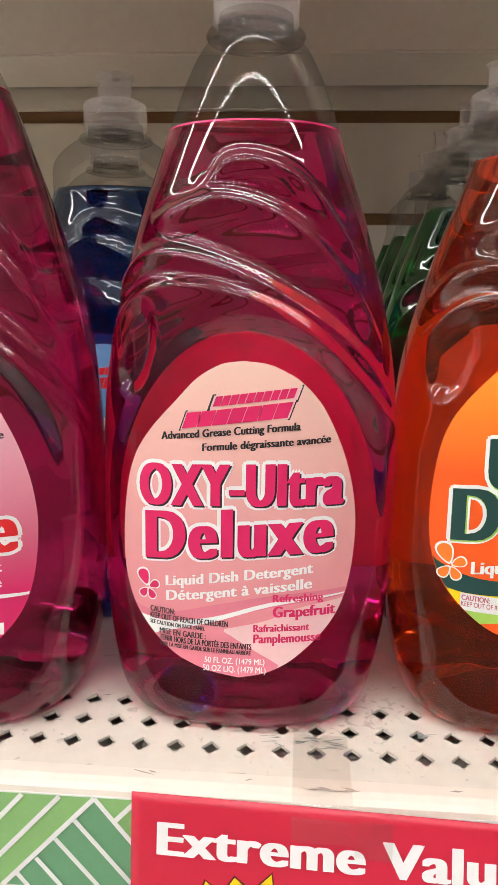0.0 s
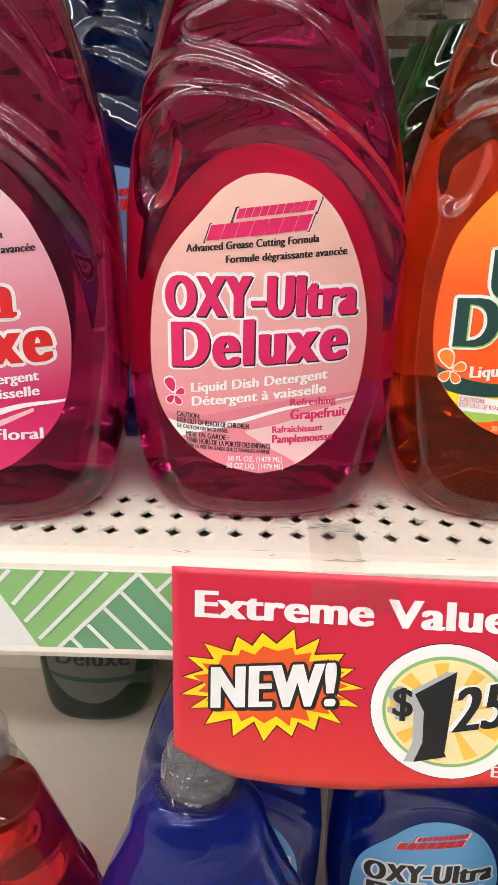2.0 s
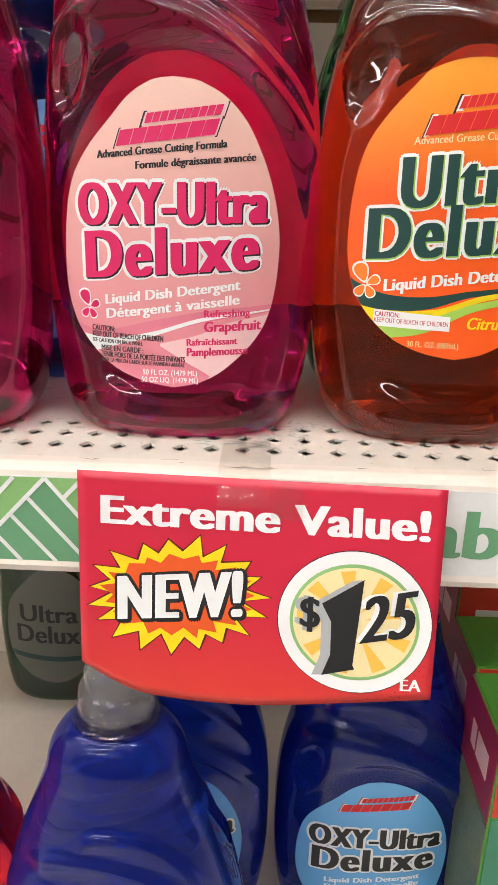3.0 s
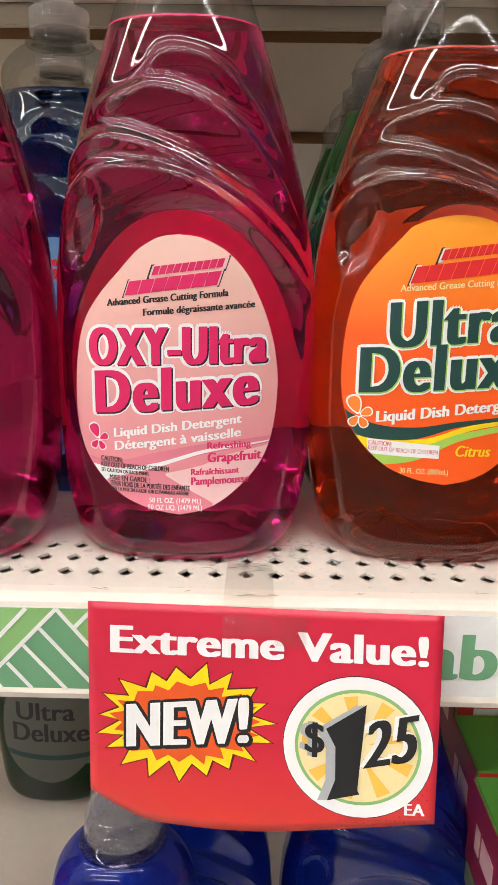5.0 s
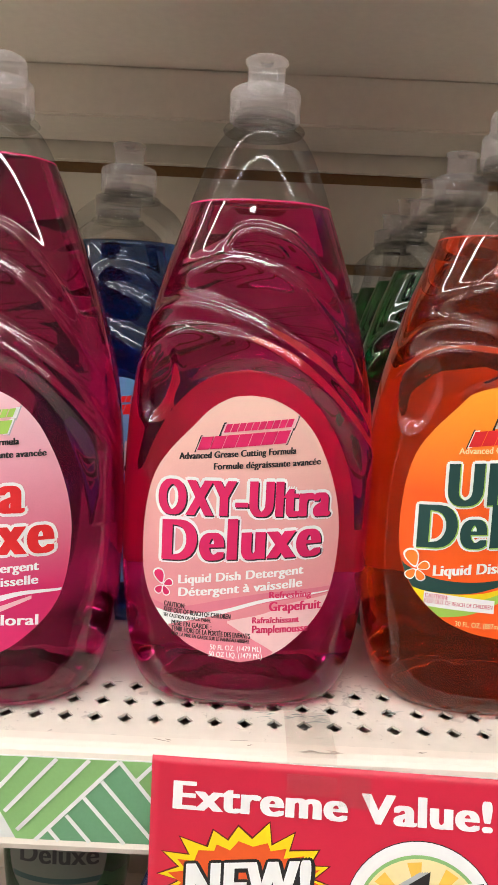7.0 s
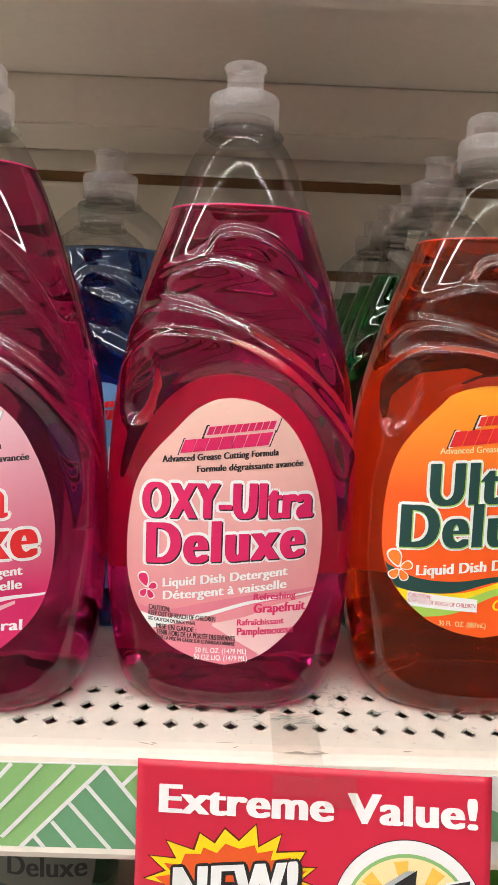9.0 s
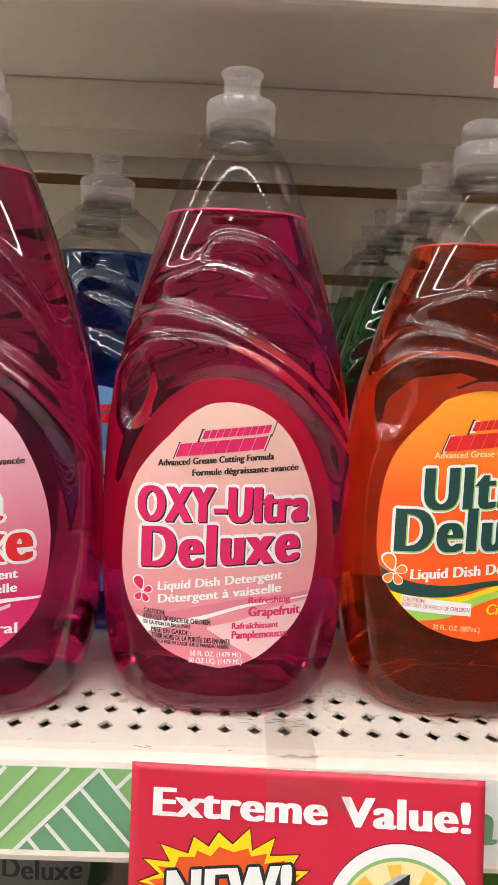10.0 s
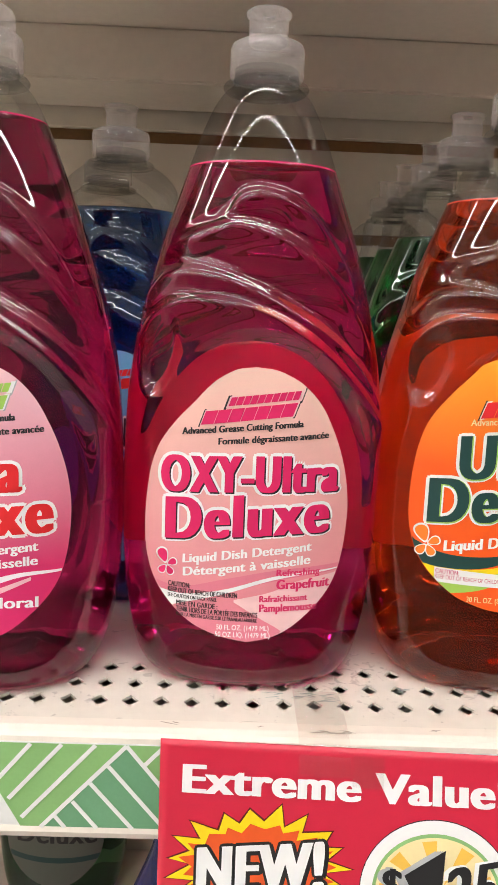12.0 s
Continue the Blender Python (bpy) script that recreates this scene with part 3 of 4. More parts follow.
def paper(b, material, label, lz=0.0):
    return part("front_label", egg_mesh(0.0004, lz), material, b, label)


def word(parent, text, x, z, height, width, material, lift=0.0008, bold=0.0, shear=0.0, rise=0.13, name="lettering", lz=0.0, grow=0.0, space=1.0):
    bm = text_mesh(text, height, width, bold, shear, grow, space)
    in_strips(bm, x)
    return part(name, laid(bm, lift, x, z + lz, rise), material, parent, smooth=False)


def outlined(parent, text, x, z, height, width, ink, rim, rise, edge=0.052, shadow=None, lz=0.0):
    """Heavy display letters with a pale outline and a thin dark drop edge."""
    word(parent, text, x, z, height, width, rim, 0.0006, edge, rise=rise, name="letter_outline", lz=lz, grow=0.0014, space=1.10)
    if shadow:
        word(parent, text, x + 0.00055, z - 0.00055, height, width, shadow, 0.0008, edge, rise=rise, name="letter_shadow", lz=lz, grow=0.00008, space=1.10)
    word(parent, text, x, z, height, width, ink, 0.0010, edge, rise=rise, lz=lz, space=1.10)


def ribbon(parent, rows, material, lift, name="printed_wave", lz=0.0, n=28):
    """A printed band between two curves, rows of (x, upper z, lower z), kept inside the label's edge."""
    up, lo = smooth_table([(r[0], r[1]) for r in rows]), smooth_table([(r[0], r[2]) for r in rows])
    bm = bmesh.new()
    line = []
    for i in range(n + 1):
        x = rows[0][0] + (rows[-1][0] - rows[0][0]) * i / n
        pair = []
        for q in range(7):
            z = lo(x) + (up(x) - lo(x)) * q / 6
            xx = min(max(x, -EGG_L(z) + 0.0002), EGG_R(z) - 0.0002)
            pair.append(bm.verts.new((xx, z, 0)))
        line.append(pair)
    for a, b in zip(line, line[1:]):
        for q in range(6):
            bm.faces.new((a[q], b[q], b[q + 1], a[q + 1]))
    return part(name, laid(bm, lift, 0, lz), material, parent, smooth=False)


def patch(parent, pts, material, lift, name="printed_patch", lz=0.0):
    bm = bmesh.new()
    flat_poly(bm, pts)
    return part(name, laid(bm, lift, 0, lz), material, parent, smooth=False)


def drop_mark(parent, x, z, r, ink, rim, lz=0.0):
    """The little three-petal splash mark."""
    for a, s in ((112, 1.45), (28, 0.95), (300, 0.95), (232, 0.95)):
        for k, m, lift in ((1.0, rim, 0.0007), (0.80, ink, 0.0009)):
            bm = bmesh.new()
            pts = []
            for i in range(20):
                t = 2 * math.pi * i / 20
                px, pz = s * r * (0.55 + 0.5 * k * math.cos(t)), s * r * 0.36 * k * math.sin(t) * (1.15 + 0.5 * math.cos(t)) * 0.8
                c, q = math.cos(radians(a)), math.sin(radians(a))
                pts.append((px * c - pz * q, px * q + pz * c))
            flat_poly(bm, pts)
            part("splash_petal", laid(bm, lift, x, z, 0) if not lz else laid(bm, lift, x, z + lz, 0), m, parent, smooth=False)


def brand_plate(parent, x, z, w, h, ink, plate, rim, lz=0.0):
    """The maker's slanted mark as plain shapes: a plate, a small upper bar and a larger lower bar."""
    def quad(x0, x1, z0, z1, lean, m, lift):
        patch(parent, [(x + x0 + lean * z0, z + z0 + 0.13 * x0), (x + x1 + lean * z0, z + z0 + 0.13 * x1), (x + x1 + lean * z1, z + z1 + 0.13 * x1), (x + x0 + lean * z1, z + z1 + 0.13 * x0)], m, lift, "maker_mark", lz)
    quad(-w / 2, w / 2, 0, h * 0.60, 0.35, rim, 0.0006)
    quad(-w / 2 + w * 0.20, w / 2 + 0.0005, h * 0.50, h, 0.35, rim, 0.0006)
    quad(-w / 2 + w * 0.22, w / 2, h * 0.58, h - 0.0005, 0.35, plate, 0.0008)
    quad(-w / 2 + 0.0005, w / 2 - 0.0005, 0.0005, h * 0.57, 0.35, plate, 0.0009)
    for i in range(7):
        a = -w / 2 + 0.0009 + (w - 0.0018) * i / 7
        quad(a, a + (w - 0.0018) / 7 * 0.95, 0.0009, h * 0.53, 0.35, ink, 0.0011)
    for i in range(10):
        a = -w / 2 + w * 0.24 + w * 0.73 * i / 10
        quad(a, a + w * 0.073 * 0.88, h * 0.64, h * 0.93, 0.35, ink, 0.0011)


# ------------------------------------------------------------------ labels
HALFTONE = mat("halftone_red_ink", (0.28, 0.02, 0.02), 0.35)


def small_print(L, ink, notice=True, lz=0.0):
    word(L, "Advanced Grease Cutting Formula", -0.0048, 0.1130, 0.0029, 0.0505, ink, bold=0.05, rise=0.10, name="fine_print", lz=lz)
    word(L, "Formule dégraissante avancée", 0.0083, 0.1090, 0.0029, 0.0462, ink, bold=0.05, rise=0.09, name="fine_print", lz=lz)


def notice_lines(L, ink, lz=0.0):
    rows = [("CAUTION:", -0.0346, 0.0442, 0.0022, 0.0098), ("KEEP OUT OF REACH OF CHILDREN", -0.0346, 0.0413, 0.0022, 0.0300), ("SEE CAUTION ON BACK PANEL", -0.0346, 0.0392, 0.0016, 0.0215),
            ("MISE EN GARDE :", -0.0308, 0.0360, 0.0022, 0.0180), ("TENIR HORS DE LA PORTÉE DES ENFANTS", -0.0308, 0.0332, 0.0022, 0.0352), ("VOIR LA MISE EN GARDE SUR LE PANNEAU ARRIÈRE", -0.0308, 0.0312, 0.0016, 0.0350)]
    for text, x, z, h, w in rows:
        word(L, text, x + w / 2, z, h, w, ink, bold=0.03, rise=-0.03, name="notice_print", lz=lz)


def oxy_label(b, stock, ink, shadow, wave, name, full=True, mark=MAGENTA):
    L = paper(b, stock, name)
    if full:
        ribbon(L, [(-0.0420, 0.0465, 0.0400), (-0.030, 0.0445, 0.0385), (-0.010, 0.0490, 0.0430), (0.012, 0.0535, 0.0490), (0.0395, 0.0565, 0.0535)], wave, 0.0005)
        ribbon(L, [(-0.0410, 0.0430, 0.0330), (-0.028, 0.0415, 0.0375), (-0.010, 0.0445, 0.0425), (0.012, 0.0510, 0.0495), (0.0390, 0.0545, 0.0540)], WHITE, 0.0006)
        ribbon(L, [(-0.006, 0.0400, 0.0390), (0.010, 0.0440, 0.0300), (0.020, 0.0485, 0.0265), (0.0385, 0.0525, 0.0410)], PALE_PINK, 0.00055)
    brand_plate(L, -0.0035, 0.1165, 0.040, 0.0125, mark, PALE_PINK if full else WHITE, BLACK if full else RED_INK)
    if full:
        small_print(L, BLACK)
    outlined(L, "OXY-Ultra", -0.001, 0.0872, 0.0158, 0.0755, ink, WHITE, 0.035, shadow=shadow)
    outlined(L, "Deluxe", -0.0015, 0.0680, 0.0186, 0.0700, ink, WHITE, 0.080, shadow=shadow)
    word(L, "Liquid Dish Detergent", -0.001, 0.0588, 0.0040, 0.0550, WHITE, bold=0.05, rise=0.135)
    word(L, "Détergent à vaisselle", -0.001, 0.0530, 0.0040, 0.0545, WHITE, bold=0.05, rise=0.135)
    if full:
        drop_mark(L, -0.0355, 0.0535, 0.0052, MAGENTA, WHITE)
        word(L, "Refreshing", 0.0212, 0.0515, 0.0030, 0.0187, MAGENTA, bold=0.045, rise=0.05)
        word(L, "Grapefruit", 0.0236, 0.0458, 0.0042, 0.0232, MAGENTA, bold=0.05, rise=0.05)
        word(L, "Rafraîchissant", 0.0153, 0.0400, 0.0028, 0.0208, MAGENTA, bold=0.045, rise=0.05)
        word(L, "Pamplemousse", 0.0175, 0.0358, 0.0034, 0.0250, MAGENTA, bold=0.045, rise=0.05)
        notice_lines(L, BLACK)
        word(L, "50 FL OZ. (1479 ML)", -0.0018, 0.0273, 0.0021, 0.0225, WHITE, bold=0.012, rise=0.0, name="volume_print")
        word(L, "50 OZ LIQ. (1479 ML)", -0.0018, 0.0244, 0.0021, 0.0235, WHITE, bold=0.012, rise=0.0, name="volume_print")
    return L


def floral_label(b):
    L = paper(b, PAPER_FLORAL, "pink oval paper label fading to crimson")
    ribbon(L, [(-0.0420, 0.0400, 0.0310), (-0.022, 0.0395, 0.0340), (0.0, 0.0460, 0.0420), (0.020, 0.0520, 0.0500), (0.0390, 0.0535, 0.0525)], WHITE, 0.0006)
    ribbon(L, [(-0.0380, 0.0345, 0.0310), (-0.012, 0.0370, 0.0330), (0.006, 0.0430, 0.0400), (0.026, 0.0505, 0.0490)], PALE_PINK, 0.0005)
    brand_plate(L, -0.0035, 0.1165, 0.040, 0.0125, LIME, WHITE, GREY_INK)
    small_print(L, BLACK)
    outlined(L, "Ultra", -0.0040, 0.0850, 0.0178, 0.0540, RED_INK, WHITE, 0.06)
    outlined(L, "Deluxe", 0.0, 0.0670, 0.0186, 0.0700, RED_INK, WHITE, 0.075)
    word(L, "Liquid Dish Detergent", 0.0015, 0.0588, 0.0040, 0.0550, WHITE, bold=0.05, rise=0.11)
    word(L, "Détergent à vaisselle", 0.0015, 0.0528, 0.0040, 0.0545, WHITE, bold=0.05, rise=0.11)
    word(L, "Floral", 0.0193, 0.0375, 0.0046, 0.0195, WHITE, bold=0.05, rise=0.02)
    notice_lines(L, BLACK)
    word(L, "50 FL OZ. (1479 ML)", -0.0018, 0.0283, 0.0021, 0.0225, WHITE, bold=0.012, rise=0.0, name="volume_print")
    word(L, "50 OZ LIQ. (1479 ML)", -0.0018, 0.0252, 0.0021, 0.0235, WHITE, bold=0.012, rise=0.0, name="volume_print")
    return L


def citrus_label(b, lz):
    L = paper(b, PAPER_ORANGE, "orange oval paper label with dark green lettering", lz)
    ribbon(L, [(-0.0452, 0.0540, 0.0435), (-0.031, 0.0483, 0.0415), (-0.013, 0.0475, 0.0425), (0.0045, 0.0503, 0.0478), (0.040, 0.0540, 0.0520)], TEAL, 0.0005, lz=lz)
    ribbon(L, [(-0.0440, 0.0440, 0.0370), (-0.031, 0.0417, 0.0370), (-0.009, 0.0427, 0.0390), (0.010, 0.0488, 0.0465), (0.039, 0.0522, 0.0510)], YELLOW, 0.0006, lz=lz)
    ribbon(L, [(-0.0400, 0.0372, 0.0290), (-0.031, 0.0372, 0.0300), (-0.013, 0.0385, 0.0330), (0.006, 0.0452, 0.0420), (0.038, 0.0512, 0.0490)], LIME, 0.0007, lz=lz)
    brand_plate(L, -0.001, 0.1090, 0.040, 0.0145, RED_INK, WHITE, BLACK, lz)
    word(L, "Advanced Grease Cutting Formula", 0.0020, 0.1062, 0.0028, 0.0510, PALE_YELLOW, bold=0.02, rise=0.08, name="fine_print", lz=lz)
    for text, x, z, h, w, r in (("Ultra", -0.001, 0.0832, 0.0190, 0.0520, 0.08), ("Deluxe", -0.0010, 0.0640, 0.0198, 0.0745, 0.07)):
        word(L, text, x, z, h, w, WHITE, 0.0008, 0.048, rise=r, name="letter_outline", lz=lz, grow=0.0013, space=1.10)
        word(L, text, x + 0.0003, z - 0.0003, h, w, LIME, 0.0010, 0.048, rise=r, name="letter_edge", lz=lz, grow=0.0003, space=1.10)
        word(L, text, x, z, h, w, TEAL, 0.0012, 0.048, rise=r, lz=lz, space=1.10)
    word(L, "Liquid Dish Detergent", 0.0, 0.0528, 0.0048, 0.0610, WHITE, 0.0009, bold=0.05, rise=0.12, lz=lz)
    drop_mark(L, -0.0375, 0.0515, 0.0062, ORANGE, WHITE, lz)
    ribbon(L, [(-0.0335, 0.0418, 0.0352), (-0.0180, 0.0408, 0.0346), (-0.0030, 0.0398, 0.0340)], WHITE, 0.0010, "notice_panel", lz)
    word(L, "CAUTION:", -0.0282, 0.0390, 0.0020, 0.0098, ROSE, 0.0014, bold=0.02, rise=-0.03, name="notice_print", lz=lz)
    word(L, "KEEP OUT OF REACH OF CHILDREN", -0.0184, 0.0363, 0.0019, 0.0294, ROSE, 0.0011, bold=0.008, rise=-0.03, name="notice_print", lz=lz)
    word(L, "Citrus", 0.0115, 0.0352, 0.0048, 0.0152, YELLOW, 0.0009, bold=0.03, shear=0.2, rise=0.0, lz=lz)
    word(L, "30 FL. OZ. (887mL)", -0.0090, 0.0272, 0.0023, 0.0208, PALE_YELLOW, 0.0009, bold=0.01, rise=-0.02, name="volume_print", lz=lz)
    return L


# ------------------------------------------------------------------ bottles on the main shelf
pink = bottle("detergent_bottle", LIQ_PINK, (0.0325, 0.0735, SHELF_Z), label="tall clear bottle of pink detergent with pale pink oval label", rim=RIM_PINK)
oxy_label(pink, PAPER_PINK, MAGENTA, BLACK, PINK_SWIRL, "pale pink oval paper label")
maroon = bottle("detergent_bottle", LIQ_PURPLE, (-0.0835, 0.0630, SHELF_Z), 0.965, 0.238, label="tall clear bottle of dark maroon floral detergent", closed=True, back_label=0, rim=RIM_PINK)
floral_label(maroon)
citrus = bottle("detergent_bottle", LIQ_ORANGE, (0.1470, 0.0760, SHELF_Z), 0.885, label="shorter clear bottle of orange citrus detergent, orange label", closed=True, back_label=0.042, rim=RIM_ORANGE)
citrus_label(citrus, 0.014)
blue = bottle("detergent_bottle", LIQ_BLUE, (-0.0437, 0.1665, SHELF_Z), 0.86, 0.226, label="clear bottle of blue detergent standing behind the front row", back_label=0, broad=0.0065, nz=80, nu=80)
oxy_label(blue, PAPER_BLUE, BLACK, None, None, "light blue oval paper label", full=False, mark=RED_INK)
copy_thing(blue, pose(-0.0655, 0.252, SHELF_Z, 0, 0, 4))
green = bottle("detergent_bottle", LIQ_GREEN, (0.1420, 0.1510, SHELF_Z), 0.86, 0.215, label="clear bottle of green detergent queued behind the front row", back_label=0, broad=0.0065, nz=80, nu=80)
SLIM = Matrix.Diagonal((0.96, 0.78, 1.0, 1.0))
green.matrix_basis = green.matrix_basis @ SLIM
for gx, gy, gr in ((0.1425, 0.2180, -3), (0.1405, 0.2850, 2), (0.1410, 0.3520, 0)):
    copy_thing(green, pose(gx, gy, SHELF_Z, 0, 0, gr) @ SLIM)

# ------------------------------------------------------------------ bottles on the lower shelf
navy = bottle("detergent_bottle", LIQ_NAVY, (0.0085, 0.012, LOW_Z), 1.0, 0.2535, label="tall bottle of royal blue detergent on the lower shelf", closed=True, back_label=0, plastic=CAP_CLEAR, broad=0.003, nz=170, nu=120)
oxy_label(navy, PAPER_BLUE, BLACK, None, None, "light blue oval paper label", full=False, mark=RED_INK)
navy.scale = (1.08, 1.08, 0.95)
for gx, gy, gr in ((0.148, 0.127, 0), (0.018, 0.127, 3)):
    copy_thing(navy, pose(gx, gy, LOW_Z, 0, 0, gr))
red = bottle("detergent_bottle", LIQ_RED, (-0.0925, 0.010, LOW_Z), 1.0, 0.235, label="clear bottle of red detergent on the lower shelf", closed=True, back_label=0, nz=170, nu=120)
dark = bottle("detergent_bottle", LIQ_GREEN, (-0.118, 0.350, LOW_Z), 0.86, 0.22, label="green detergent bottle with shade-darkened label, deep on the lower shelf", back_label=0, nz=60, nu=60)
L = paper(dark, PAPER_SHADED, "oval paper label coloured dark for the shade it stands in")
word(L, "Ultra", -0.0040, 0.0850, 0.0178, 0.0540, BLACK, 0.0010, 0.03, rise=0.0)
word(L, "Deluxe", 0.0, 0.0630, 0.0186, 0.0700, BLACK, 0.0010, 0.03, rise=0.0)
ribbon(L, [(-0.042, 0.052, 0.047), (0.0, 0.049, 0.044), (0.040, 0.052, 0.047)], TEAL, 0.0006)


# ------------------------------------------------------------------ cartons on the lower shelf
def carton(x0, y0, depth, height, width=0.17):
    c = holder("carton", pose(x0, y0, LOW_Z))
    tagged(c, "green and red printed carton with maroon side band", "carton", group="cartons in a row")
    part("body", slab(0, width, 0, depth, 0, height, 0.0012), BOX_GREEN, c, smooth=False)
    part("side_band", slab(-0.0006, 0.0, 0.001, depth - 0.001, height - 0.055, height - 0.001), BOX_MAROON, c, smooth=False)
    part("side_print", slab(-0.0006, 0.0, 0.001, depth - 0.001, 0.001, height - 0.057), BOX_OLIVE, c, smooth=False)
    part("front_band", slab(0.001, width - 0.001, -0.0006, 0.0, height - 0.048, height - 0.001), BOX_RED, c, smooth=False)
    part("front_print", slab(0.001, width - 0.001, -0.0006, 0.0, 0.001, height - 0.050), BOX_TEAL, c, smooth=False)
    for a, w in ((0.012, 0.020), (0.035, 0.008)):
        part("print_bar", slab(-0.0009, -0.0006, a, min(a + w, depth - 0.004), height - 0.036, height - 0.020), PALE_PINK, c, smooth=False)
    part("print_bar", slab(0.012, 0.060, -0.0009, -0.0006, height - 0.030, height - 0.018), WHITE, c, smooth=False)
    return c


carton(0.1955, 0.046, 0.058, 0.205)
carton(0.1990, 0.108, 0.056, 0.205)
carton(0.2010, 0.168, 0.056, 0.225)


# ------------------------------------------------------------------ price strip in the shelf front
def on_strip(bm, y):
    for v in bm.verts:
        v.co = (v.co.x, y - v.co.z, v.co.y)
    bmesh.ops.recalc_face_normals(bm, faces=bm.faces)
    return bm


strip = holder("price_strip")
tagged(strip, "white printed price strip with green herringbone blocks", "price strip")
part("strip_card", slab(X0, X1, 0.0002, 0.0011, 1.1585, 1.1952), CHANNEL, strip, smooth=False)


def strip_poly(pts, material, y, name):
    bm = bmesh.new()
    flat_poly(bm, pts)
    part(name, on_strip(bm, y), material, strip, smooth=False)


def strip_line(a, b, w=0.0017):
    dx, dz = b[0] - a[0], b[1] - a[1]
    n = math.hypot(dx, dz)
    ox, oz = -dz / n * w / 2, dx / n * w / 2
    strip_poly([(a[0] + ox, a[1] + oz), (a[0] - ox, a[1] - oz), (b[0] - ox, b[1] - oz), (b[0] + ox, b[1] + oz)], WHITE, -0.0004 - 0.000004 * len(strip.children), "white_line")


TOPZ, LOWZ = 1.1948, 1.1590
strip_poly([(-0.0735, TOPZ), (-0.0735, TOPZ - 0.001), (-0.0545, LOWZ), (-0.0465, LOWZ), (-0.0130, TOPZ)], LEAF, 0.0000, "green_block")
strip_poly([(-0.0130, TOPZ), (-0.0465, LOWZ), (0.0155, LOWZ)], FERN, 0.0000, "green_block")
strip_poly([(-0.0130, TOPZ), (0.0155, LOWZ), (0.0400, LOWZ), (0.0400, TOPZ)], LEAF, 0.0000, "green_block")
for a, b in (((-0.0700, 1.1870), (-0.0630, TOPZ)), ((-0.0632, 1.1790), (-0.0500, TOPZ)), ((-0.0590, 1.1710), (-0.0380, TOPZ)), ((-0.0540, 1.1630), (-0.0250, TOPZ)), ((-0.0465, LOWZ), (-0.0130, TOPZ)),
             ((-0.0200, 1.1860), (0.0025, LOWZ)), ((-0.0270, 1.1785), (-0.0105, LOWZ)), ((-0.0340, 1.1705), (-0.0245, LOWZ)), ((-0.0410, 1.1640), (-0.0370, LOWZ)), ((-0.0130, TOPZ), (0.0155, LOWZ)),
             ((-0.0065, 1.1862), (0.0015, TOPZ)), ((-0.0005, 1.1785), (0.0145, TOPZ))):
    strip_line(a, b)


def disc_pts(cx, cz, rx, rz, n=48):
    return [(cx + rx * math.cos(2 * math.pi * i / n), cz + rz * math.sin(2 * math.pi * i / n)) for i in range(n)]


strip_poly(disc_pts(-0.0890, 1.1765, 0.0140, 0.0140), GREY_INK, -0.0001, "price_disc")
strip_poly(disc_pts(-0.0890, 1.1765, 0.0137, 0.0137), WHITE, -0.0003, "price_disc")
strip_poly(disc_pts(-0.0890, 1.1765, 0.0112, 0.0112), YELLOW, -0.0005, "price_disc")
bm = text_mesh("1", 0.017, 0.006, 0.03, 0.2)
bmesh.ops.translate(bm, verts=bm.verts, vec=(-0.0945, 1.1680, 0))
part("price_figure", on_strip(bm, -0.0008), BLACK, strip, smooth=False)
bm = text_mesh("25", 0.0080, 0.0150, 0.03, 0.2)
bmesh.ops.translate(bm, verts=bm.verts, vec=(-0.0812, 1.1772, 0))
part("price_figure", on_strip(bm, -0.0008), GREY_INK, strip, smooth=False)
bm = text_mesh("ab", 0.0205, 0.0300, 0.045)
bmesh.ops.translate(bm, verts=bm.verts, vec=(0.1490, 1.1672, 0))
part("strip_lettering", on_strip(bm, -0.0001), FERN, strip, smooth=False)


# ------------------------------------------------------------------ the red sale tag
def tag_y(x, z):
    return -0.0016 - 0.028 * x - (0.14 + 1.0 * x) * (1.197 - z)


def on_tag(bm, lift=0.0004):
    for v in bm.verts:
        x, z, up = v.co.x - 0.0045 * (1 - v.co.x / 0.137), v.co.y - 0.05 * (1.199 - v.co.y), v.co.z
        v.co = (x, tag_y(x, z) - 0.45 * lift - up, z)
    bmesh.ops.recalc_face_normals(bm, faces=bm.faces)
    return bm


tag = holder("sale_tag")
tagged(tag, "red card sale tag taped to the shelf front, curling outward", "price tag")
TAG_LOW = smooth_table([(0.0035, 1.1255), (0.012, 1.1210), (0.022, 1.1168), (0.033, 1.1145), (0.07, 1.1150), (0.105, 1.1195), (0.1385, 1.1245)])
bm = bmesh.new()
grid = []
for j in range(25):
    row = []
    for i in range(41):
        u, t = i / 40, j / 24
        x = 0.0045 + 0.1350 * u
        z = 1.1990 - 0.0012 * u + (TAG_LOW(x) - 1.1990 + 0.0012 * u) * t
        x += 0.0012 * (0.5 - u) * t - 0.0022 * t * u
        row.append(bm.verts.new((x, z, 0.00007 * math.sin(9 * u + 4 * t))))
    grid.append(row)
for a, b in zip(grid, grid[1:]):
    for i in range(40):
        bm.faces.new((a[i], a[i + 1], b[i + 1], b[i]))
on_tag(bm, 0)
r = bmesh.ops.extrude_face_region(bm, geom=bm.faces[:])
bmesh.ops.translate(bm, verts=[v for v in r["geom"] if isinstance(v, bmesh.types.BMVert)], vec=(0, 0.00035, 0))
bmesh.ops.recalc_face_normals(bm, faces=bm.faces)
part("card", bm, TAG_CARD, tag)


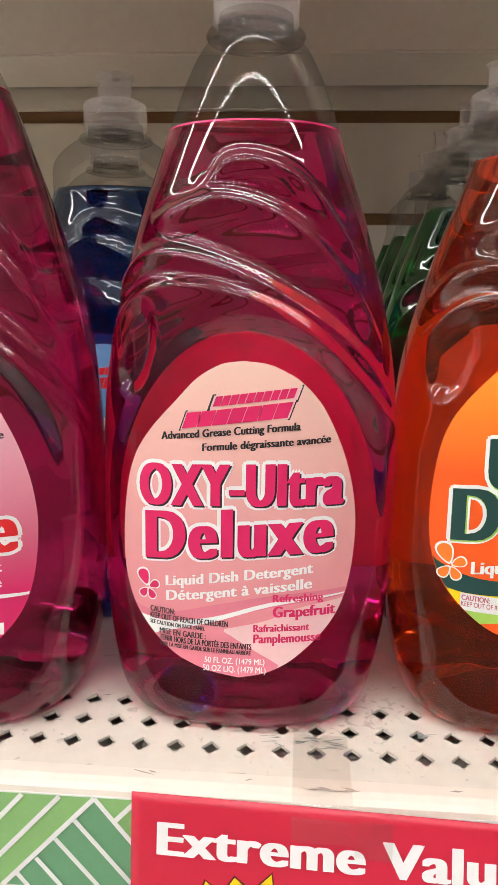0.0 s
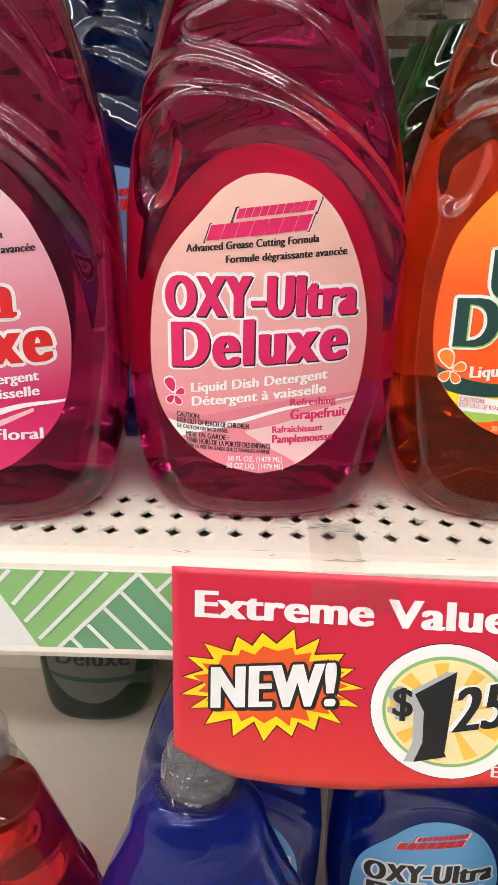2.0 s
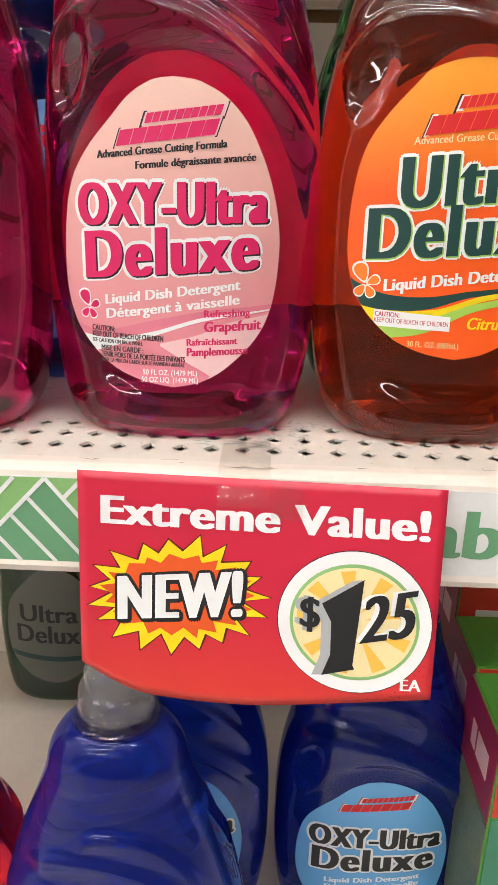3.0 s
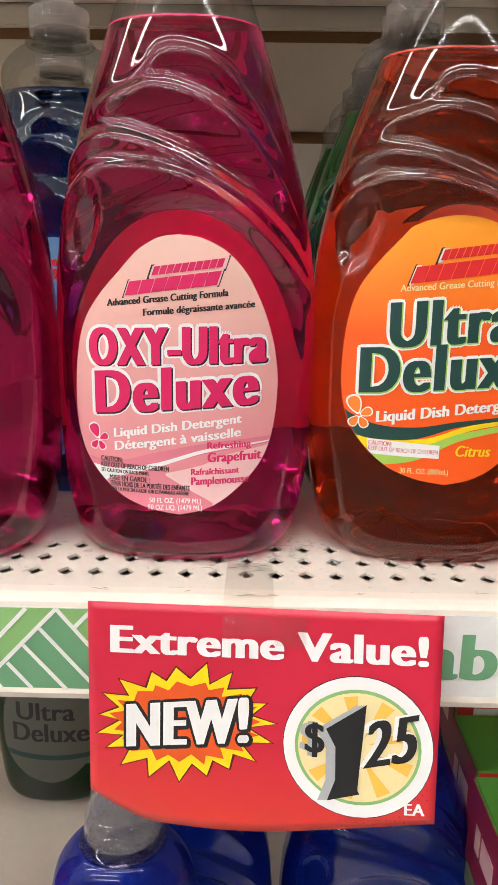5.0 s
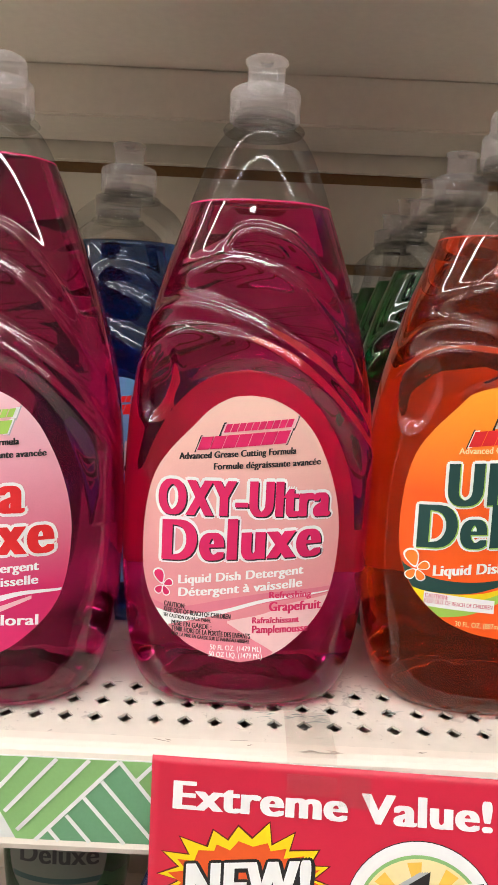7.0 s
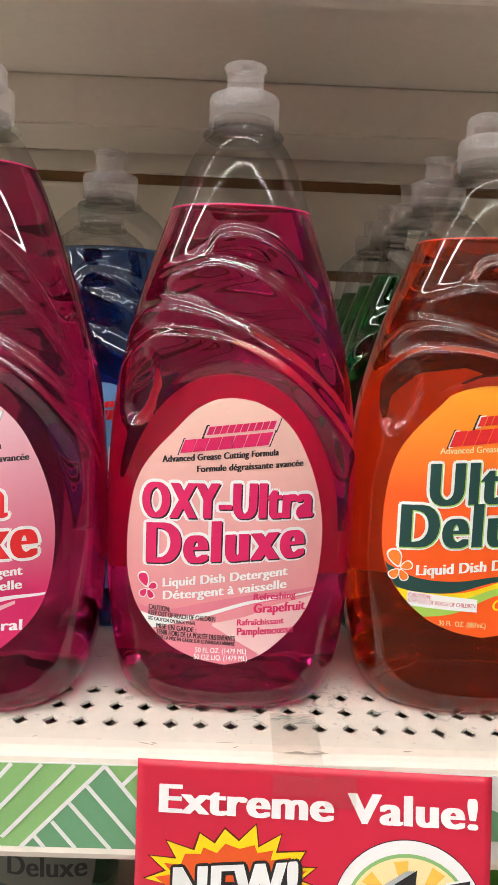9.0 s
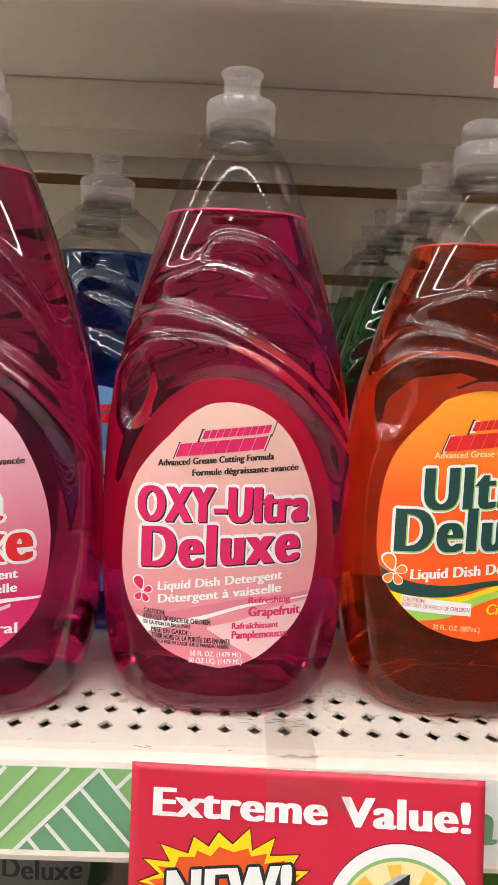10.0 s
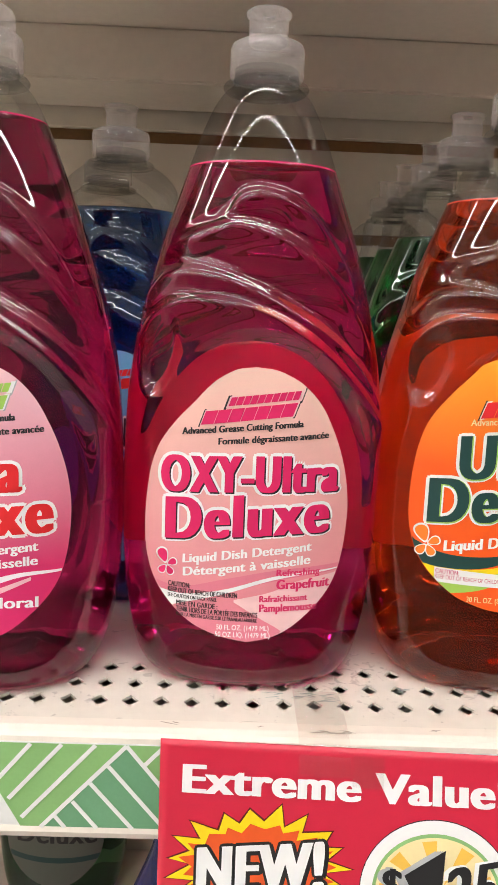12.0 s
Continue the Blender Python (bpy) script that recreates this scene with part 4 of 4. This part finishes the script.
def tag_text(text, x, z, h, w, material, lift, bold, rise=0.0, shear=0.0, name="lettering", grow=0.0, space=1.0):
    bm = text_mesh(text, h, w, bold, shear, grow, space)
    long = [e for e in bm.edges if e.calc_length() > 0.010]
    if long:
        bmesh.ops.subdivide_edges(bm, edges=long, cuts=2)
    for v in bm.verts:
        v.co = (v.co.x + x, v.co.y + z + rise * v.co.x, v.co.z)
    part(name, on_tag(bm, lift), material, tag, smooth=False)


def tag_poly(pts, material, lift, name):
    bm = bmesh.new()
    cx, cz = sum(p[0] for p in pts) / len(pts), sum(p[1] for p in pts) / len(pts)
    c = bm.verts.new((cx, cz, 0))
    vs = [bm.verts.new((x, z, 0)) for x, z in pts]
    for i in range(len(vs)):
        bm.faces.new((c, vs[i], vs[(i + 1) % len(vs)]))
    part(name, on_tag(bm, lift), material, tag, smooth=False)


def star(cx, cz, rx, rz, inner, n, seed):
    rnd = random.Random(seed)
    pts = []
    for i in range(2 * n):
        a = math.pi * i / n + rnd.uniform(-0.05, 0.05)
        f = rnd.uniform(0.93, 1.04) if i % 2 == 0 else inner * rnd.uniform(0.94, 1.05)
        pts.append((cx + rx * f * math.cos(a), cz + rz * f * math.sin(a) + 0.06 * rx * f * math.cos(a)))
    return pts


tag_text("Extreme Value!", 0.0735, 1.1800, 0.0104, 0.1205, WHITE, 0.0007, 0.055, grow=0.00015)
tag_poly(star(0.0420, 1.1545, 0.0366, 0.0230, 0.73, 19, 3), RED_EDGE, 0.0003, "starburst_edge")
tag_poly(star(0.0420, 1.1545, 0.0355, 0.0222, 0.72, 19, 3), YELLOW, 0.0005, "starburst")
tag_poly(star(0.0420, 1.1545, 0.0290, 0.0165, 0.80, 19, 5), ORANGE_RED, 0.0008, "starburst_centre")
tag_text("NEW!", 0.0432, 1.1462, 0.0170, 0.0475, BLACK, 0.0011, 0.05, 0.11, name="letter_outline", grow=0.0010, space=1.05)
tag_text("NEW!", 0.0438, 1.1456, 0.0170, 0.0475, BLACK, 0.0010, 0.05, 0.11, name="letter_outline", grow=0.0010, space=1.05)
tag_text("NEW!", 0.0432, 1.1462, 0.0170, 0.0475, WHITE, 0.0015, 0.05, 0.11, space=1.05)
C = (0.1080, 1.1497)
tag_poly(disc_pts(*C, 0.0282, 0.0256), BLACK, 0.0005, "price_disc")
tag_poly(disc_pts(*C, 0.0279, 0.0253), WHITE, 0.0007, "price_disc")
tag_poly(disc_pts(*C, 0.0236, 0.0208), LEAF, 0.0010, "price_ring")
tag_poly(disc_pts(*C, 0.0224, 0.0196), PALE_YELLOW, 0.0013, "price_disc")
for i in range(9):
    a = radians(18 + 40 * i)
    tag_poly([(C[0] + 0.004 * math.cos(a), C[1] + 0.004 * math.sin(a)), (C[0] + 0.0212 * math.cos(a - 0.13), C[1] + 0.0186 * math.sin(a - 0.13)), (C[0] + 0.0212 * math.cos(a + 0.13), C[1] + 0.0186 * math.sin(a + 0.13))], GOLD, 0.0016, "price_ray")
ONE = [(0.1110, 1.1655), (0.1080, 1.1345), (0.1088, 1.1332), (0.0968, 1.1300), (0.0998, 1.1318), (0.0996, 1.1520), (0.0990, 1.1545), (0.0960, 1.1560)]
for dx in (-0.0036, -0.0027, -0.0018, -0.0009):
    tag_poly([(x + dx, z + dx * 0.12) for x, z in ONE], GREY_INK, 0.0018 + (dx + 0.004) * 0.08, "figure_side")
tag_poly(ONE, BLACK, 0.0024, "price_figure")
tag_text("25", 0.1193, 1.1452, 0.0165, 0.0215, WHITE, 0.0019, 0.06, 0.22, 0.15, name="figure_side")
tag_text("25", 0.1203, 1.1448, 0.0165, 0.0205, BLACK, 0.0023, 0.035, 0.22, 0.15, name="price_figure")
tag_text("$", 0.0905, 1.1475, 0.0110, 0.0085, GREY_INK, 0.0019, 0.05, 0.0, 0.0, name="figure_side")
tag_text("$", 0.0918, 1.1472, 0.0110, 0.0075, BLACK, 0.0023, 0.03, 0.0, 0.0, name="price_figure")
tag_text("EA", 0.1293, 1.1270, 0.0042, 0.0075, WHITE, 0.0008, 0.04, 0.05)

# printed halftone dots towards the lower corner
bm = bmesh.new()
for i in range(16):
    for j in range(22):
        x = 0.0860 + 0.0033 * i + (0.00165 if j % 2 else 0)
        z = 1.1175 + 0.0017 * j
        size = 0.00085 * (x - 0.078) / 0.06 * (1 - (z - 1.1175) / 0.045)
        if math.hypot((x - C[0]) / 0.0290, (z - C[1]) / 0.0264) < 1 or size < 0.00012 or x > 0.1345 or z < TAG_LOW(x) + 0.0015 or (0.124 < x < 0.1345 and 1.1255 < z < 1.1325):
            continue
        flat_poly(bm, [(x - size * 0.7, z), (x, z - size * 0.6), (x + size * 0.7, z), (x, z + size * 0.6)])
part("halftone", on_tag(bm, 0.0009), HALFTONE, tag, smooth=False)

# clear tape that holds the tag, over the lip and the deck
bm = bmesh.new()
prof = [(0.0360, 1.2004), (0.0100, 1.2004), (0.0040, 1.2002), (0.0010, 1.1990), (-0.0022, 1.1975), (-0.0046, 1.1930), (-0.0062, 1.1880)]
a = [bm.verts.new((0.0535, y, z)) for y, z in prof]
b = [bm.verts.new((0.0735, y - 0.0004, z)) for y, z in prof]
for i in range(len(prof) - 1):
    bm.faces.new((a[i], a[i + 1], b[i + 1], b[i]))
tape = holder("tape_strip")
tagged(tape, "clear tape strips holding the red tag to the shelf", "tape")
part("shelf_piece", bm, TAPE, tape)
bm = bmesh.new()
bm.faces.new([bm.verts.new((x, tag_y(x, z) - 0.0007, z)) for x, z in ((0.0742, 1.1845), (0.0862, 1.1839), (0.0862, 1.1956), (0.0742, 1.1962))])
part("tag_piece", bm, TAPE, tape)

# grime and tape residue on the deck: short ragged strokes
RESIDUE = mat("grey_green_residue", (0.30, 0.36, 0.33), 0.6, vary=0.25, scale=90)
GRIME = mat("brown_grime", (0.42, 0.36, 0.30), 0.7, vary=0.25, scale=90)


def smear(material, label, strokes, seed):
    rnd = random.Random(seed)
    bm = bmesh.new()
    for x0, x1, y0, y1, n in strokes:
        for _ in range(n):
            x, y = rnd.uniform(x0, x1), rnd.uniform(y0, y1)
            length, width, lean = rnd.uniform(0.002, 0.008), rnd.uniform(0.0002, 0.0006), rnd.uniform(-0.35, 0.35)
            up, down = [], []
            for q in range(6):
                u = q / 5
                w = width * math.sin(math.pi * (0.08 + 0.84 * u)) * rnd.uniform(0.5, 1.2)
                px, py = x + length * u, y + lean * length * u + rnd.uniform(-0.0002, 0.0002)
                up.append(bm.verts.new((px, py + w, SHELF_Z + 0.00025)))
                down.append(bm.verts.new((px, py - w, SHELF_Z + 0.00025)))
            for q in range(5):
                bm.faces.new((down[q], down[q + 1], up[q + 1], up[q]))
    tagged(link("shelf_grime", bm, material, smooth=False), label, "grime", kind="stuff")


smear(RESIDUE, "grey-green scratches of tape residue on the shelf deck", ((0.040, 0.066, 0.0285, 0.0345, 13), (0.094, 0.101, 0.0375, 0.0410, 5), (0.060, 0.072, 0.0262, 0.0300, 4)), 4)
smear(GRIME, "fine brown grime along the worn shelf edge", ((-0.20, 0.24, 0.0065, 0.0125, 12), (-0.15, 0.22, 0.056, 0.064, 6), (0.056, 0.070, 0.0035, 0.0060, 6)), 9)

# the tag on the shelf above
tag_up = holder("sale_tag", pose(0.1475, UP_Y - 0.004, 1.486))
tagged(tag_up, "pink-red card tag hanging from the shelf above", "price tag")
part("card", slab(0, 0.14, 0.0, 0.0006, 0, 0.082), PINK_CARD, tag_up, smooth=False)
part("card_edge", slab(0.0, 0.14, -0.0004, 0.0, 0.0, 0.005), PALE_PINK, tag_up, smooth=False)

# small dark knot on the recessed strip under the upper shelf
bm = bmesh.new()
flat_poly(bm, [(0.0032 * math.cos(a) * (1 + 0.3 * math.sin(3 * a)), 0.0024 * math.sin(a)) for a in [2 * math.pi * i / 18 for i in range(18)]])
for v in bm.verts:
    v.co = (-0.1445 + v.co.x * 0.7, WALL_Y + 0.0026, 1.5395 + v.co.y * 0.6)
tagged(link("wall_stain", bm, SLOT, smooth=False), "small brown stain on the cream strip", "stain", kind="structure")
